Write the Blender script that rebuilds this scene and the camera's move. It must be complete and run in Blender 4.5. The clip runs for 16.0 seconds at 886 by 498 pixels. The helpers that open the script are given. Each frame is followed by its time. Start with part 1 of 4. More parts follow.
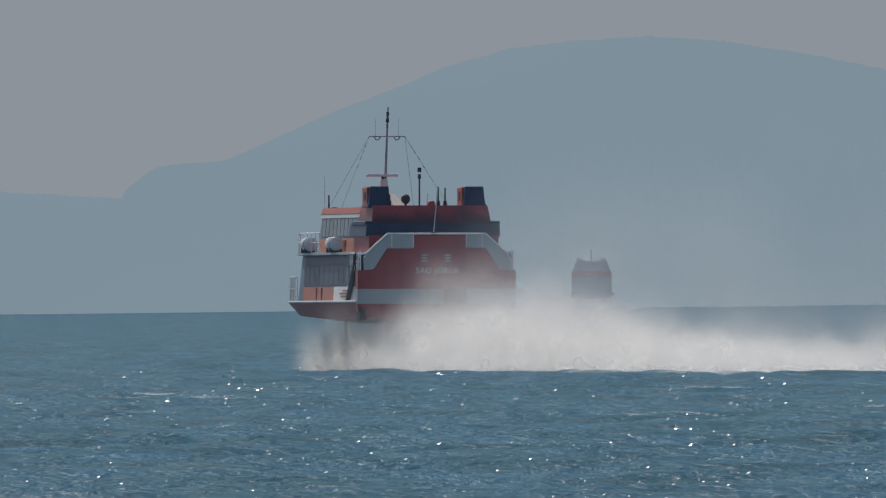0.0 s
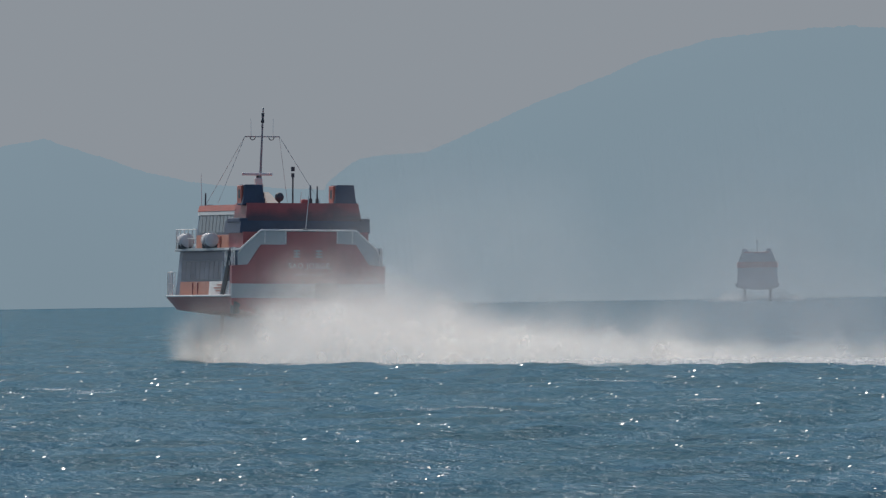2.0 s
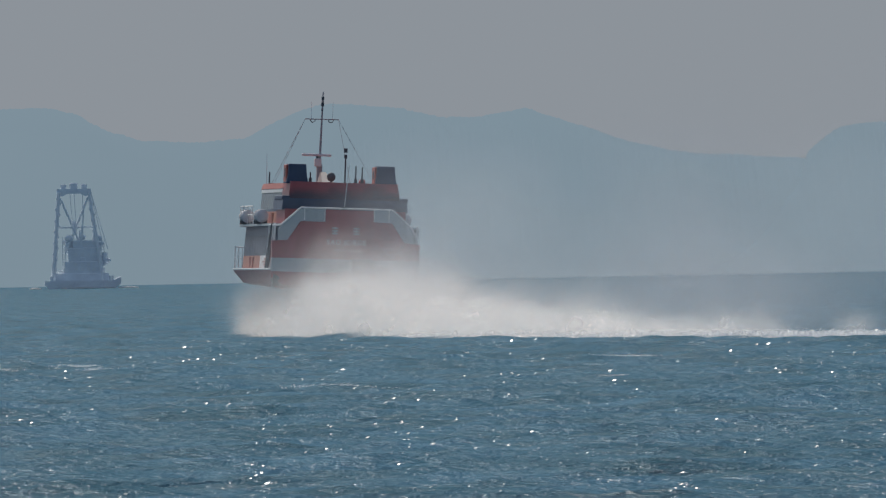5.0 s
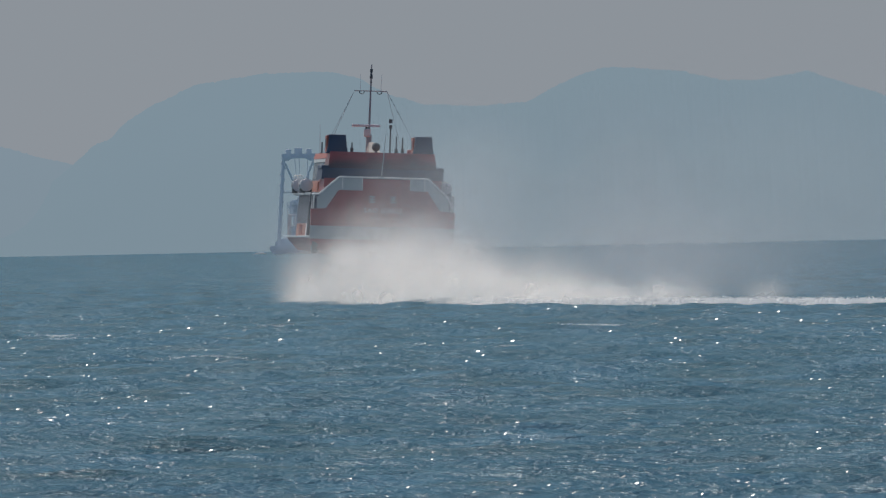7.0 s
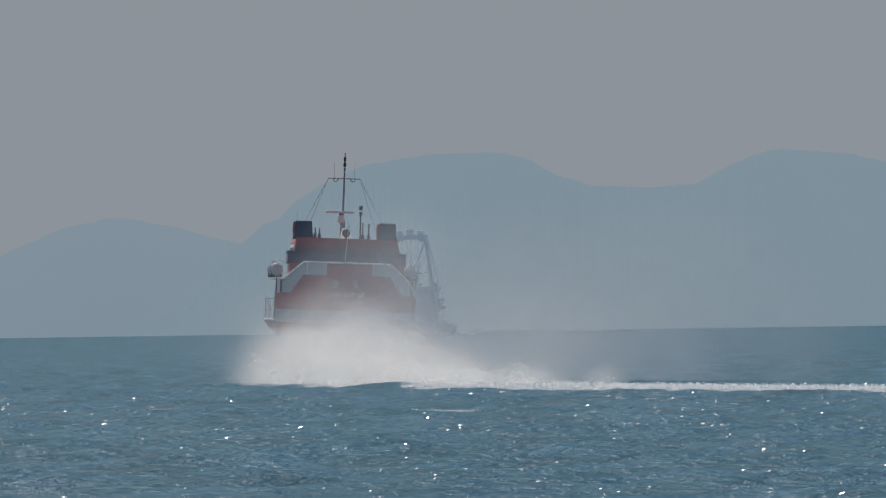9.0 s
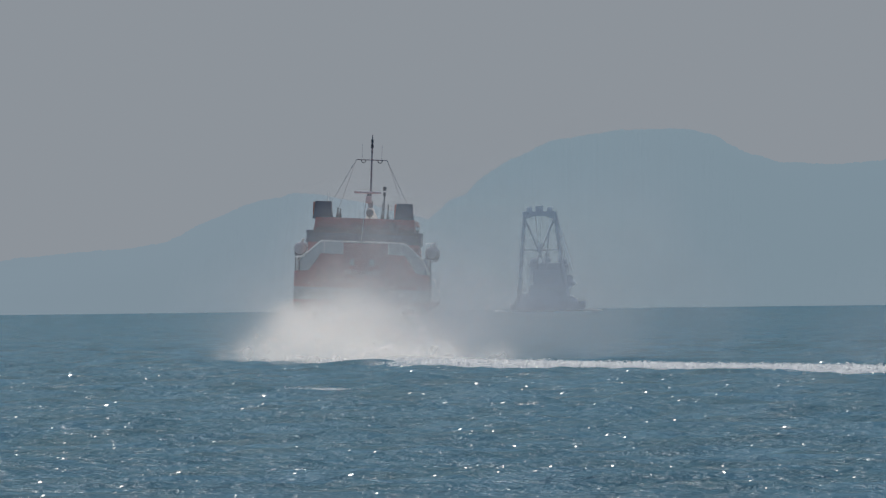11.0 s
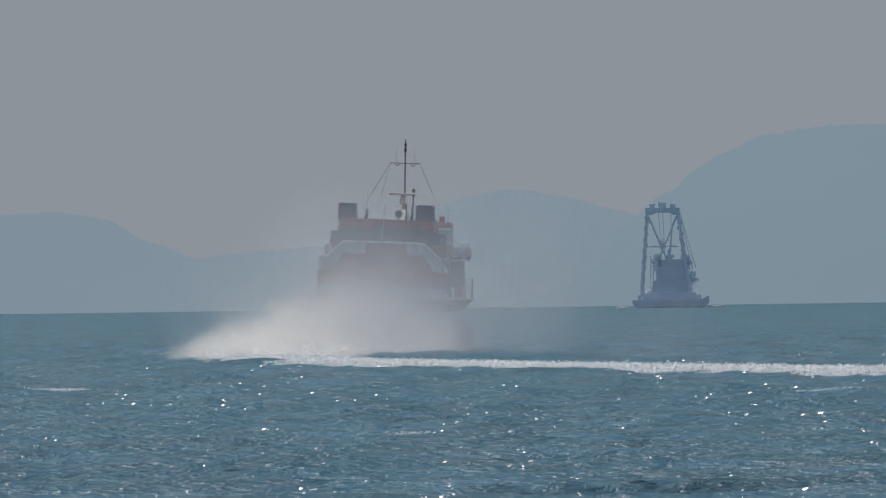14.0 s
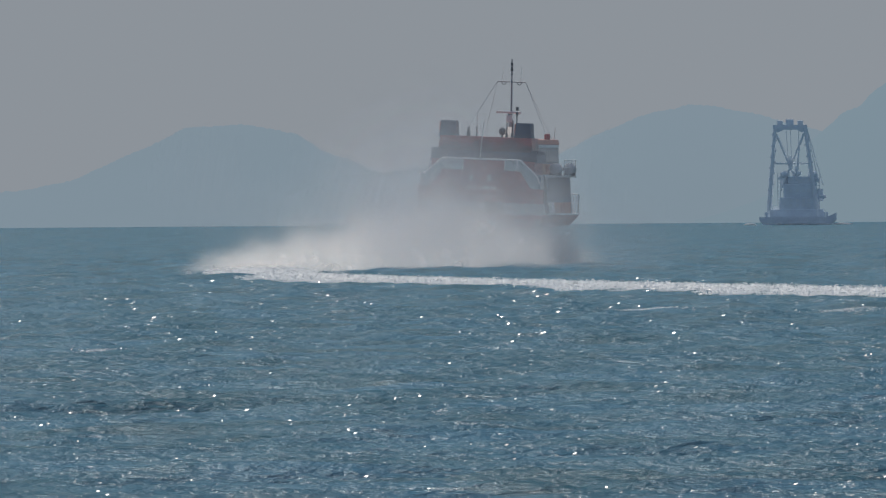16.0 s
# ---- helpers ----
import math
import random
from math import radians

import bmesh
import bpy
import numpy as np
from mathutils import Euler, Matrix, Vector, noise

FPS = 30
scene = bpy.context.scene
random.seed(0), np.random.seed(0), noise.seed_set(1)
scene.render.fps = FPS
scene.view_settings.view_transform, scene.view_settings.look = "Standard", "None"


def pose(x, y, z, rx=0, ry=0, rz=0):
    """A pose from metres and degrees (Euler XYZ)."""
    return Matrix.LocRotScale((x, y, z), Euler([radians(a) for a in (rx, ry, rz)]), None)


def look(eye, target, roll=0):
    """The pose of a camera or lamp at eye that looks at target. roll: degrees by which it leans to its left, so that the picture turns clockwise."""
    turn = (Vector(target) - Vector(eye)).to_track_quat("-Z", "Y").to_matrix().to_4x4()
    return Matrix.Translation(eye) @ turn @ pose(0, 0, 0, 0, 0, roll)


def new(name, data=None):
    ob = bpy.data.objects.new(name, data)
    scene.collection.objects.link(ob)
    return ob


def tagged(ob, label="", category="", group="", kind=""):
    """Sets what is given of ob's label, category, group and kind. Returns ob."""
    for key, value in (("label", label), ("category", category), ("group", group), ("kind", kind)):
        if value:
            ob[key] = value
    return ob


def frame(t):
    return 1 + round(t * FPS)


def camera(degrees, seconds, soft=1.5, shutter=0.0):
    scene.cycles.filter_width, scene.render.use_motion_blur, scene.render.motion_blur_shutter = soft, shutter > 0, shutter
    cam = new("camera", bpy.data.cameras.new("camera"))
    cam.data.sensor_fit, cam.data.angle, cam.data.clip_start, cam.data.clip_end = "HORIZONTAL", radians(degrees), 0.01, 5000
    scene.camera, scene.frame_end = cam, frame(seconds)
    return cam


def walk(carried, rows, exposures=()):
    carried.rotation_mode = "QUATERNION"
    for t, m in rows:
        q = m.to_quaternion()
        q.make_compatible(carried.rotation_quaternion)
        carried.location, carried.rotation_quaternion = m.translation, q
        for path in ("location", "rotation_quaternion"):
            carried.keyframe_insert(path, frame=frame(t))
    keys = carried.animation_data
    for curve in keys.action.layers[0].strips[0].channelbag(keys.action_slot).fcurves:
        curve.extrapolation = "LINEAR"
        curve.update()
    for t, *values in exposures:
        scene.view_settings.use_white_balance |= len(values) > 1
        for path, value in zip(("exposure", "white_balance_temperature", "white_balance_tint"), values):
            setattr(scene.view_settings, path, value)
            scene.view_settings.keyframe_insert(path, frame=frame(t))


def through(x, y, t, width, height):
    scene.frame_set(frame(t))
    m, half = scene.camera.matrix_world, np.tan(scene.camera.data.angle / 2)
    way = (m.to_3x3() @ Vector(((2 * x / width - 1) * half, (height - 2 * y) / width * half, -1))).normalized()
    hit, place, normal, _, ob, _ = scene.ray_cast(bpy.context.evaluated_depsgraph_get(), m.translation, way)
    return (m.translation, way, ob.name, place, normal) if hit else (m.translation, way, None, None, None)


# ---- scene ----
# ---- camera: a long lens on a boat that slides sideways over the sea ----
# height of the eye over the sea as its boat heaves: seconds, metres
HEAVE = ((0, 3.98), (1.5, 3.96), (4, 3.9), (8, 3.9), (12, 3.75), (16, 3.68))


def eye(t):
    return float(np.interp(t, [a for a, _ in HEAVE], [b for _, b in HEAVE]))


cam = camera(2.3, 16.0, soft=1.3)
scene.cycles.transparent_max_bounces = 256     # many thin layers of spray lie behind one another
ROWS = [
    (0.0, -58.4, 3.6618, 0.1097, -0.63),
    (0.5, -54.75, 3.4771, 0.0722, -0.63),
    (1.0, -51.1, 3.2668, -0.0025, -0.516),
    (1.5, -47.45, 3.0041, 0.0536, -0.945),
    (2.0, -43.8, 2.9611, 0.0931, -0.842),
    (2.5, -40.15, 2.7422, 0.0907, -0.773),
    (3.0, -36.5, 2.3834, 0.0274, -0.659),
    (3.5, -32.85, 2.0802, 0.1123, -0.831),
    (4.0, -29.2, 1.7587, 0.1105, -1.003),
    (4.2, -27.74, 1.7027, 0.0954, -1.031),
    (6.3, -12.41, 0.8904, -0.0021, -1.117),
    (6.5, -10.95, 0.7988, -0.0029, -1.146),
    (7.0, -7.3, 0.5414, -0.049, -1.146),
    (7.5, -3.65, 0.3934, 0.0294, -1.003),
    (8.0, 0.0, 0.2629, 0.114, -0.945),
    (8.2, 1.46, 0.1908, 0.1335, -0.917),
    (10.3, 16.79, -0.4617, 0.1823, -0.802),
    (10.5, 18.25, -0.5365, 0.1501, -0.802),
    (11.0, 21.9, -0.724, 0.1131, -0.659),
    (11.5, 25.55, -0.8923, -0.0262, -0.762),
    (12.0, 29.2, -0.9541, 0.1162, -0.785),
    (12.5, 32.85, -1.0622, 0.0895, -0.785),
    (13.0, 36.5, -1.2032, 0.0697, -0.814),
    (13.5, 40.15, -1.3976, 0.1093, -0.659),
    (14.0, 43.8, -1.5262, 0.1096, -0.773),
    (14.5, 47.45, -1.6186, 0.1387, -0.773),
    (15.0, 51.1, -1.8149, 0.1317, -0.745),
    (15.5, 54.75, -1.9708, 0.1302, -0.573),
    (16.0, 58.4, -2.1803, -0.1065, -0.418)
]


def aim(t, x, turn, tilt, lean):
    """Camera pose: x along its boat's way, turn to the right, tilt up, lean of the horizon, in degrees."""
    return Matrix.Translation((x, 0, eye(t))) @ pose(0, 0, 0, 0, 0, -turn) @ pose(0, 0, 0, 90 + tilt, 0, 0) @ pose(0, 0, 0, 0, 0, lean)


walk(cam, [(t, aim(t, x, a, p, s)) for t, x, a, p, s in ROWS])

# ---- world and sun: hazy daylight ----
SUN_UP, SUN_SIDE = radians(47), radians(-22)     # height; bearing from straight ahead, to the right
world = bpy.data.worlds.new("hazy_sky")
scene.world = world
world.use_nodes = True
wn, wl = world.node_tree.nodes, world.node_tree.links
sky = wn.new("ShaderNodeTexSky")
sky.sky_type, sky.sun_disc = "NISHITA", False
sky.sun_elevation, sky.sun_rotation = SUN_UP, SUN_SIDE
sky.dust_density, sky.air_density = 1.5, 1.2
dim = wn.new("ShaderNodeVectorMath")
dim.operation = "SCALE"
dim.inputs["Scale"].default_value = 0.09
haze = wn.new("ShaderNodeMix")
haze.data_type = "RGBA"
haze.inputs["B"].default_value = (0.264, 0.291, 0.323, 1)
where, split, thick = wn.new("ShaderNodeTexCoord"), wn.new("ShaderNodeSeparateXYZ"), wn.new("ShaderNodeMapRange")
thick.inputs["From Min"].default_value, thick.inputs["From Max"].default_value = 0.02, 0.3
thick.inputs["To Min"].default_value, thick.inputs["To Max"].default_value = 1.0, 0.12
wl.new(where.outputs["Generated"], split.inputs[0])
wl.new(split.outputs["Z"], thick.inputs["Value"])
wl.new(thick.outputs["Result"], haze.inputs["Factor"])
wl.new(sky.outputs["Color"], dim.inputs[0])
wl.new(dim.outputs[0], haze.inputs["A"])
wl.new(haze.outputs["Result"], wn["Background"].inputs["Color"])
wn["Background"].inputs["Strength"].default_value = 1.0

sun = new("sun", bpy.data.lights.new("sun", "SUN"))
sun.data.energy, sun.data.angle, sun.data.color = 2.75, radians(0.6), (1.0, 0.94, 0.87)
sun.matrix_basis = look((0, 0, 0), (-math.sin(SUN_SIDE) * math.cos(SUN_UP), -math.cos(SUN_SIDE) * math.cos(SUN_UP), -math.sin(SUN_UP)))


# ---- materials ----
def mat(name, color, rough=0.5, metal=0.0, vary=0.18, scale=1.2, grime=(0.05, 0.05, 0.05), dirt=0.0, bump=0.0, streak=False):
    """Painted or plain surface with broad stains and fine grain."""
    m = bpy.data.materials.new(name)
    m.use_nodes = True
    n, l = m.node_tree.nodes, m.node_tree.links
    b = n["Principled BSDF"]
    b.inputs["Roughness"].default_value, b.inputs["Metallic"].default_value = rough, metal
    tc = n.new("ShaderNodeTexCoord")
    mp = n.new("ShaderNodeMapping")
    mp.inputs["Scale"].default_value = (1, 1, 0.25) if streak else (1, 1, 1)
    big, fine = n.new("ShaderNodeTexNoise"), n.new("ShaderNodeTexNoise")
    big.inputs["Scale"].default_value, fine.inputs["Scale"].default_value = scale, scale * 9
    big.inputs["Detail"].default_value = 5
    l.new(tc.outputs["Object"], mp.inputs["Vector"])
    for t in (big, fine):
        l.new(mp.outputs["Vector"], t.inputs["Vector"])
    mix = n.new("ShaderNodeMix")
    mix.data_type = "RGBA"
    lo = [c * (1 - vary) for c in color]
    hi = [min(1, c * (1 + vary)) for c in color]
    mix.inputs["A"].default_value, mix.inputs["B"].default_value = (*lo, 1), (*hi, 1)
    add = n.new("ShaderNodeMath")
    add.operation = "MULTIPLY_ADD"
    add.inputs[1].default_value = 0.4
    l.new(fine.outputs["Fac"], add.inputs[0])
    l.new(big.outputs["Fac"], add.inputs[2])
    off = n.new("ShaderNodeMath")
    off.operation = "SUBTRACT"
    off.inputs[1].default_value = 0.2
    l.new(add.outputs[0], off.inputs[0])
    l.new(off.outputs[0], mix.inputs["Factor"])
    last = mix.outputs["Result"]
    if dirt:
        ramp = n.new("ShaderNodeValToRGB")
        ramp.color_ramp.elements[0].position, ramp.color_ramp.elements[1].position = 0.5, 0.72
        st = n.new("ShaderNodeTexNoise")
        st.inputs["Scale"].default_value, st.inputs["Detail"].default_value = scale * 1.7, 6
        l.new(mp.outputs["Vector"], st.inputs["Vector"])
        l.new(st.outputs["Fac"], ramp.inputs["Fac"])
        amt = n.new("ShaderNodeMath")
        amt.operation = "MULTIPLY"
        amt.inputs[1].default_value = dirt
        l.new(ramp.outputs["Color"], amt.inputs[0])
        dm = n.new("ShaderNodeMix")
        dm.data_type = "RGBA"
        dm.inputs["B"].default_value = (*grime, 1)
        l.new(amt.outputs[0], dm.inputs["Factor"])
        l.new(last, dm.inputs["A"])
        last = dm.outputs["Result"]
    l.new(last, b.inputs["Base Color"])
    if bump:
        bp = n.new("ShaderNodeBump")
        bp.inputs["Strength"].default_value, bp.inputs["Distance"].default_value = 0.4, bump
        l.new(fine.outputs["Fac"], bp.inputs["Height"])
        l.new(bp.outputs["Normal"], b.inputs["Normal"])
    return m


def water_material():
    """Sea: dull blue-green body, with the sky's gloss over it by the angle of each facet."""
    m = bpy.data.materials.new("sea_water")
    m.use_nodes = True
    n, l = m.node_tree.nodes, m.node_tree.links
    n.remove(n["Principled BSDF"])
    body, gloss, mix = n.new("ShaderNodeBsdfDiffuse"), n.new("ShaderNodeBsdfGlossy"), n.new("ShaderNodeMixShader")
    gloss.inputs["Roughness"].default_value, gloss.inputs["Color"].default_value = 0.2, (0.64, 0.9, 1.0, 1)
    edge, part_of = n.new("ShaderNodeFresnel"), n.new("ShaderNodeMath")
    edge.inputs["IOR"].default_value = 1.33
    part_of.operation, part_of.inputs[1].default_value = "MULTIPLY", 0.22
    l.new(edge.outputs[0], part_of.inputs[0])
    l.new(part_of.outputs[0], mix.inputs["Fac"])
    l.new(body.outputs[0], mix.inputs[1])
    l.new(gloss.outputs[0], mix.inputs[2])
    # the smallest facets, of which a few throw the sun to the eye
    glint, both = n.new("ShaderNodeBsdfGlossy"), n.new("ShaderNodeMixShader")
    glint.inputs["Roughness"].default_value = 0.19
    both.inputs["Fac"].default_value = 0.036
    l.new(mix.outputs[0], both.inputs[1])
    l.new(glint.outputs[0], both.inputs[2])
    l.new(both.outputs[0], n["Material Output"].inputs["Surface"])
    tc = n.new("ShaderNodeTexCoord")
    tint = n.new("ShaderNodeTexNoise")
    tint.inputs["Scale"].default_value, tint.inputs["Detail"].default_value = 0.16, 7
    ramp = n.new("ShaderNodeValToRGB")
    ramp.color_ramp.elements[0].position, ramp.color_ramp.elements[1].position = 0.35, 0.68
    ramp.color_ramp.elements[0].color, ramp.color_ramp.elements[1].color = (0.0135, 0.062, 0.09, 1), (0.035, 0.112, 0.176, 1)
    wide = n.new("ShaderNodeMapping")
    wide.inputs["Scale"].default_value = (1.6, 0.5, 1.0)
    l.new(tc.outputs["Object"], wide.inputs["Vector"])
    l.new(wide.outputs["Vector"], tint.inputs["Vector"])
    l.new(tint.outputs["Fac"], ramp.inputs["Fac"])
    l.new(ramp.outputs["Color"], body.inputs["Color"])
    chop, ripple = n.new("ShaderNodeTexNoise"), n.new("ShaderNodeTexNoise")
    chop.inputs["Scale"].default_value, chop.inputs["Detail"].default_value = 11.0, 7
    ripple.inputs["Scale"].default_value, ripple.inputs["Detail"].default_value = 24.0, 2
    ripple.inputs["Roughness"].default_value = 0.62
    combed = n.new("ShaderNodeMapping")
    combed.inputs["Scale"].default_value = (0.2, 0.075, 1.0)
    l.new(tc.outputs["Object"], combed.inputs["Vector"])
    l.new(combed.outputs["Vector"], chop.inputs["Vector"])
    crests = n.new("ShaderNodeMapping")
    crests.inputs["Scale"].default_value = (0.85, 0.045, 1.0)
    l.new(tc.outputs["Object"], crests.inputs["Vector"])
    l.new(crests.outputs["Vector"], ripple.inputs["Vector"])
    swells = n.new("ShaderNodeBump")
    swells.inputs["Strength"].default_value, swells.inputs["Distance"].default_value = 1.0, 0.25
    l.new(chop.outputs["Fac"], swells.inputs["Height"])
    # small facets of the ripples lean every way
    lean, tilt, level = n.new("ShaderNodeVectorMath"), n.new("ShaderNodeVectorMath"), n.new("ShaderNodeVectorMath")
    lean.operation, tilt.operation, level.operation = "SUBTRACT", "MULTIPLY_ADD", "NORMALIZE"
    lean.inputs[1].default_value = (0.5, 0.5, 0.5)
    tilt.inputs[1].default_value = (2.1, 3.1, 0.0)
    l.new(ripple.outputs["Color"], lean.inputs[0])
    l.new(lean.outputs[0], tilt.inputs[0])
    l.new(swells.outputs["Normal"], tilt.inputs[2])
    l.new(tilt.outputs[0], level.inputs[0])
    for node in (body, gloss, edge):
        l.new(swells.outputs["Normal"], node.inputs["Normal"])
    l.new(level.outputs[0], glint.inputs["Normal"])
    return m


def drop_material(name, color, through=0.5, cover=1.0, wisps=0.9):
    """White water: scatters light both back and on through it."""
    m = bpy.data.materials.new(name)
    m.use_nodes = True
    n, l = m.node_tree.nodes, m.node_tree.links
    n.remove(n["Principled BSDF"])
    a, b, mix = n.new("ShaderNodeBsdfDiffuse"), n.new("ShaderNodeBsdfTranslucent"), n.new("ShaderNodeMixShader")
    clear, thin = n.new("ShaderNodeBsdfTransparent"), n.new("ShaderNodeMixShader")
    thin.inputs["Fac"].default_value = cover
    if cover == 0:
        held = n.new("ShaderNodeAttribute")
        held.attribute_name = "cover"
        tc, wisp, shift, times = n.new("ShaderNodeTexCoord"), n.new("ShaderNodeTexNoise"), n.new("ShaderNodeMath"), n.new("ShaderNodeMath")
        wisp.inputs["Scale"].default_value, wisp.inputs["Detail"].default_value = wisps, 2
        shift.operation, times.operation = "MULTIPLY_ADD", "MULTIPLY"
        shift.inputs[1].default_value, shift.inputs[2].default_value = 1.5, 0.2
        shift.use_clamp = False
        l.new(tc.outputs["Object"], wisp.inputs["Vector"])
        l.new(wisp.outputs["Fac"], shift.inputs[0])
        l.new(shift.outputs[0], times.inputs[0])
        l.new(held.outputs["Fac"], times.inputs[1])
        times.use_clamp = True
        l.new(times.outputs[0], thin.inputs["Fac"])
    a.inputs["Color"].default_value = b.inputs["Color"].default_value = (*color, 1)
    mix.inputs["Fac"].default_value = through
    l.new(a.outputs[0], mix.inputs[1])
    l.new(b.outputs[0], mix.inputs[2])
    l.new(clear.outputs[0], thin.inputs[1])
    l.new(mix.outputs[0], thin.inputs[2])
    l.new(thin.outputs[0], n["Material Output"].inputs["Surface"])
    return m


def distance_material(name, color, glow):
    """Wooded hills miles off: the air's hazy light is put in as emitted colour."""
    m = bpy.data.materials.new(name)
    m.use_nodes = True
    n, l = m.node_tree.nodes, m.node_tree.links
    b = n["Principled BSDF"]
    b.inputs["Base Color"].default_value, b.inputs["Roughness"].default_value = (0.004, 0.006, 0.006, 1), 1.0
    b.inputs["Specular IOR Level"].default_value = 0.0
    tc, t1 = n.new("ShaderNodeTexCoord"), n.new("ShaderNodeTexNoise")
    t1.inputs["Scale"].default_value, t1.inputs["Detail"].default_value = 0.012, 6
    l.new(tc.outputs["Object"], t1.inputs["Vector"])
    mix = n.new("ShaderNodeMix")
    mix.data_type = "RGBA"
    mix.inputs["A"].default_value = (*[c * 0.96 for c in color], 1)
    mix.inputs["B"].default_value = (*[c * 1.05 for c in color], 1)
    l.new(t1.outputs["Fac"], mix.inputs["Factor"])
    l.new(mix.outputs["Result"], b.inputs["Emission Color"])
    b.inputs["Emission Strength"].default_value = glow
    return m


def glint_material():
    """The smooth wet face of a wavelet."""
    m = bpy.data.materials.new("wet_wavelet")
    m.use_nodes = True
    b = m.node_tree.nodes["Principled BSDF"]
    b.inputs["Base Color"].default_value, b.inputs["Roughness"].default_value, b.inputs["IOR"].default_value = (0.02, 0.08, 0.11, 1), 0.27, 1.33
    return m


def sooted(name, color, low, high):
    """Paint with black exhaust soot that has crept up from its foot in uneven tongues."""
    m = mat(name, color, 0.45, vary=0.2, dirt=0.35, grime=(0.16, 0.03, 0.04), streak=True)
    n, l = m.node_tree.nodes, m.node_tree.links
    b = n["Principled BSDF"]
    paint = b.inputs["Base Color"].links[0].from_socket
    tc, xyz, tongues, edge, soft, mix = (n.new("ShaderNode" + k) for k in ("TexCoord", "SeparateXYZ", "TexNoise", "Math", "MapRange", "Mix"))
    tongues.inputs["Scale"].default_value, tongues.inputs["Detail"].default_value = 0.9, 5
    edge.operation, edge.inputs[1].default_value = "MULTIPLY_ADD", -1.3
    soft.inputs["From Min"].default_value, soft.inputs["From Max"].default_value = low - 0.65, high - 0.65
    soft.inputs["To Min"].default_value, soft.inputs["To Max"].default_value = 0.85, 0.0
    mix.data_type = "RGBA"
    mix.inputs["B"].default_value = (0.045, 0.05, 0.07, 1)
    l.new(tc.outputs["Object"], xyz.inputs[0])
    l.new(tc.outputs["Object"], tongues.inputs["Vector"])
    l.new(tongues.outputs["Fac"], edge.inputs[0])
    l.new(xyz.outputs["Z"], edge.inputs[2])
    l.new(edge.outputs[0], soft.inputs["Value"])
    l.new(soft.outputs["Result"], mix.inputs["Factor"])
    l.new(paint, mix.inputs["A"])
    l.new(mix.outputs["Result"], b.inputs["Base Color"])
    return m


WATER = water_material()
WAVELET = glint_material()
SPRAY = drop_material("spray_drops", (0.925, 0.905, 0.88), 0.58, 0.5)
MIST = drop_material("spray_mist", (0.93, 0.905, 0.87), 0.58, 0)
HAZE = drop_material("drifting_haze", (0.7, 0.72, 0.74), 0.5, 0, 0.3)
FOAM = drop_material("sea_foam", (0.93, 0.93, 0.92), 0.5)
RED = mat("red_hull_paint", (0.34, 0.08, 0.095), 0.4, vary=0.2, dirt=0.35, grime=(0.16, 0.03, 0.04), streak=True)
SOOTED_RED = sooted("sooty_red_casing_paint", (0.34, 0.08, 0.09), 7.2, 7.8)
ROOF_RED = mat("orange_red_roof_paint", (0.42, 0.1, 0.075), 0.45, vary=0.2, dirt=0.3, grime=(0.2, 0.05, 0.05))
ORANGE = mat("orange_side_paint", (0.45, 0.17, 0.11), 0.45, vary=0.2, dirt=0.3, grime=(0.3, 0.1, 0.07))
NAVY = mat("navy_paint", (0.045, 0.075, 0.135), 0.5, vary=0.3)
SOOT = mat("sooty_black_paint", (0.038, 0.064, 0.12), 0.6, vary=0.4)
WHITE = mat("grey_white_paint", (0.4, 0.45, 0.47), 0.45, vary=0.1, dirt=0.35, grime=(0.33, 0.36, 0.38), streak=True)
BRIGHT = mat("white_paint", (0.8, 0.8, 0.78), 0.4, vary=0.06)
STEEL = mat("painted_steel_rail", (0.62, 0.64, 0.65), 0.35, vary=0.08)
GLASS = mat("grey_tinted_glass", (0.165, 0.225, 0.27), 0.2, vary=0.25, scale=0.7)
GLASS_DARK = mat("navy_tinted_glass", (0.06, 0.09, 0.145), 0.35, vary=0.3, scale=0.7)
FRAME = mat("dark_window_frame", (0.1, 0.14, 0.175), 0.45)
CABIN = mat("blue_grey_cabin_paint", (0.115, 0.175, 0.255), 0.45, vary=0.15, dirt=0.3, grime=(0.13, 0.18, 0.22), streak=True)
WORN = mat("worn_pale_marking", (0.42, 0.2, 0.2), 0.5)
RAFT = mat("white_raft_shell", (0.62, 0.6, 0.6), 0.4, vary=0.12)
CANISTER = mat("grey_raft_shell", (0.66, 0.64, 0.66), 0.4, vary=0.15)
CREAM = mat("dull_cream_paint", (0.36, 0.32, 0.29), 0.6, vary=0.2)
MAST = mat("weathered_grey_mast", (0.28, 0.31, 0.34), 0.5, vary=0.2)
DARK = mat("dark_fitting", (0.05, 0.07, 0.09), 0.6)
KEEL = mat("brown_bottom_paint", (0.38, 0.11, 0.115), 0.5, vary=0.25, dirt=0.4, grime=(0.07, 0.04, 0.05), streak=True)
# the barge's steel is paled and blued to stand in for haze
BARGE = mat("haze_paled_barge_steel", (0.73, 0.79, 0.87), 0.7, vary=0.2, scale=0.5)
BARGE_FRAME = mat("haze_paled_lattice_steel", (0.74, 0.79, 0.83), 0.7, vary=0.12, scale=0.5)
# haze over the distant ferry is mixed into its two paints
FAR_HULL = mat("hazed_blue_hull_paint", (0.36, 0.42, 0.48), 0.7, vary=0.1)
FAR_RED = mat("hazed_red_band_paint", (0.4, 0.22, 0.22), 0.7, vary=0.1)
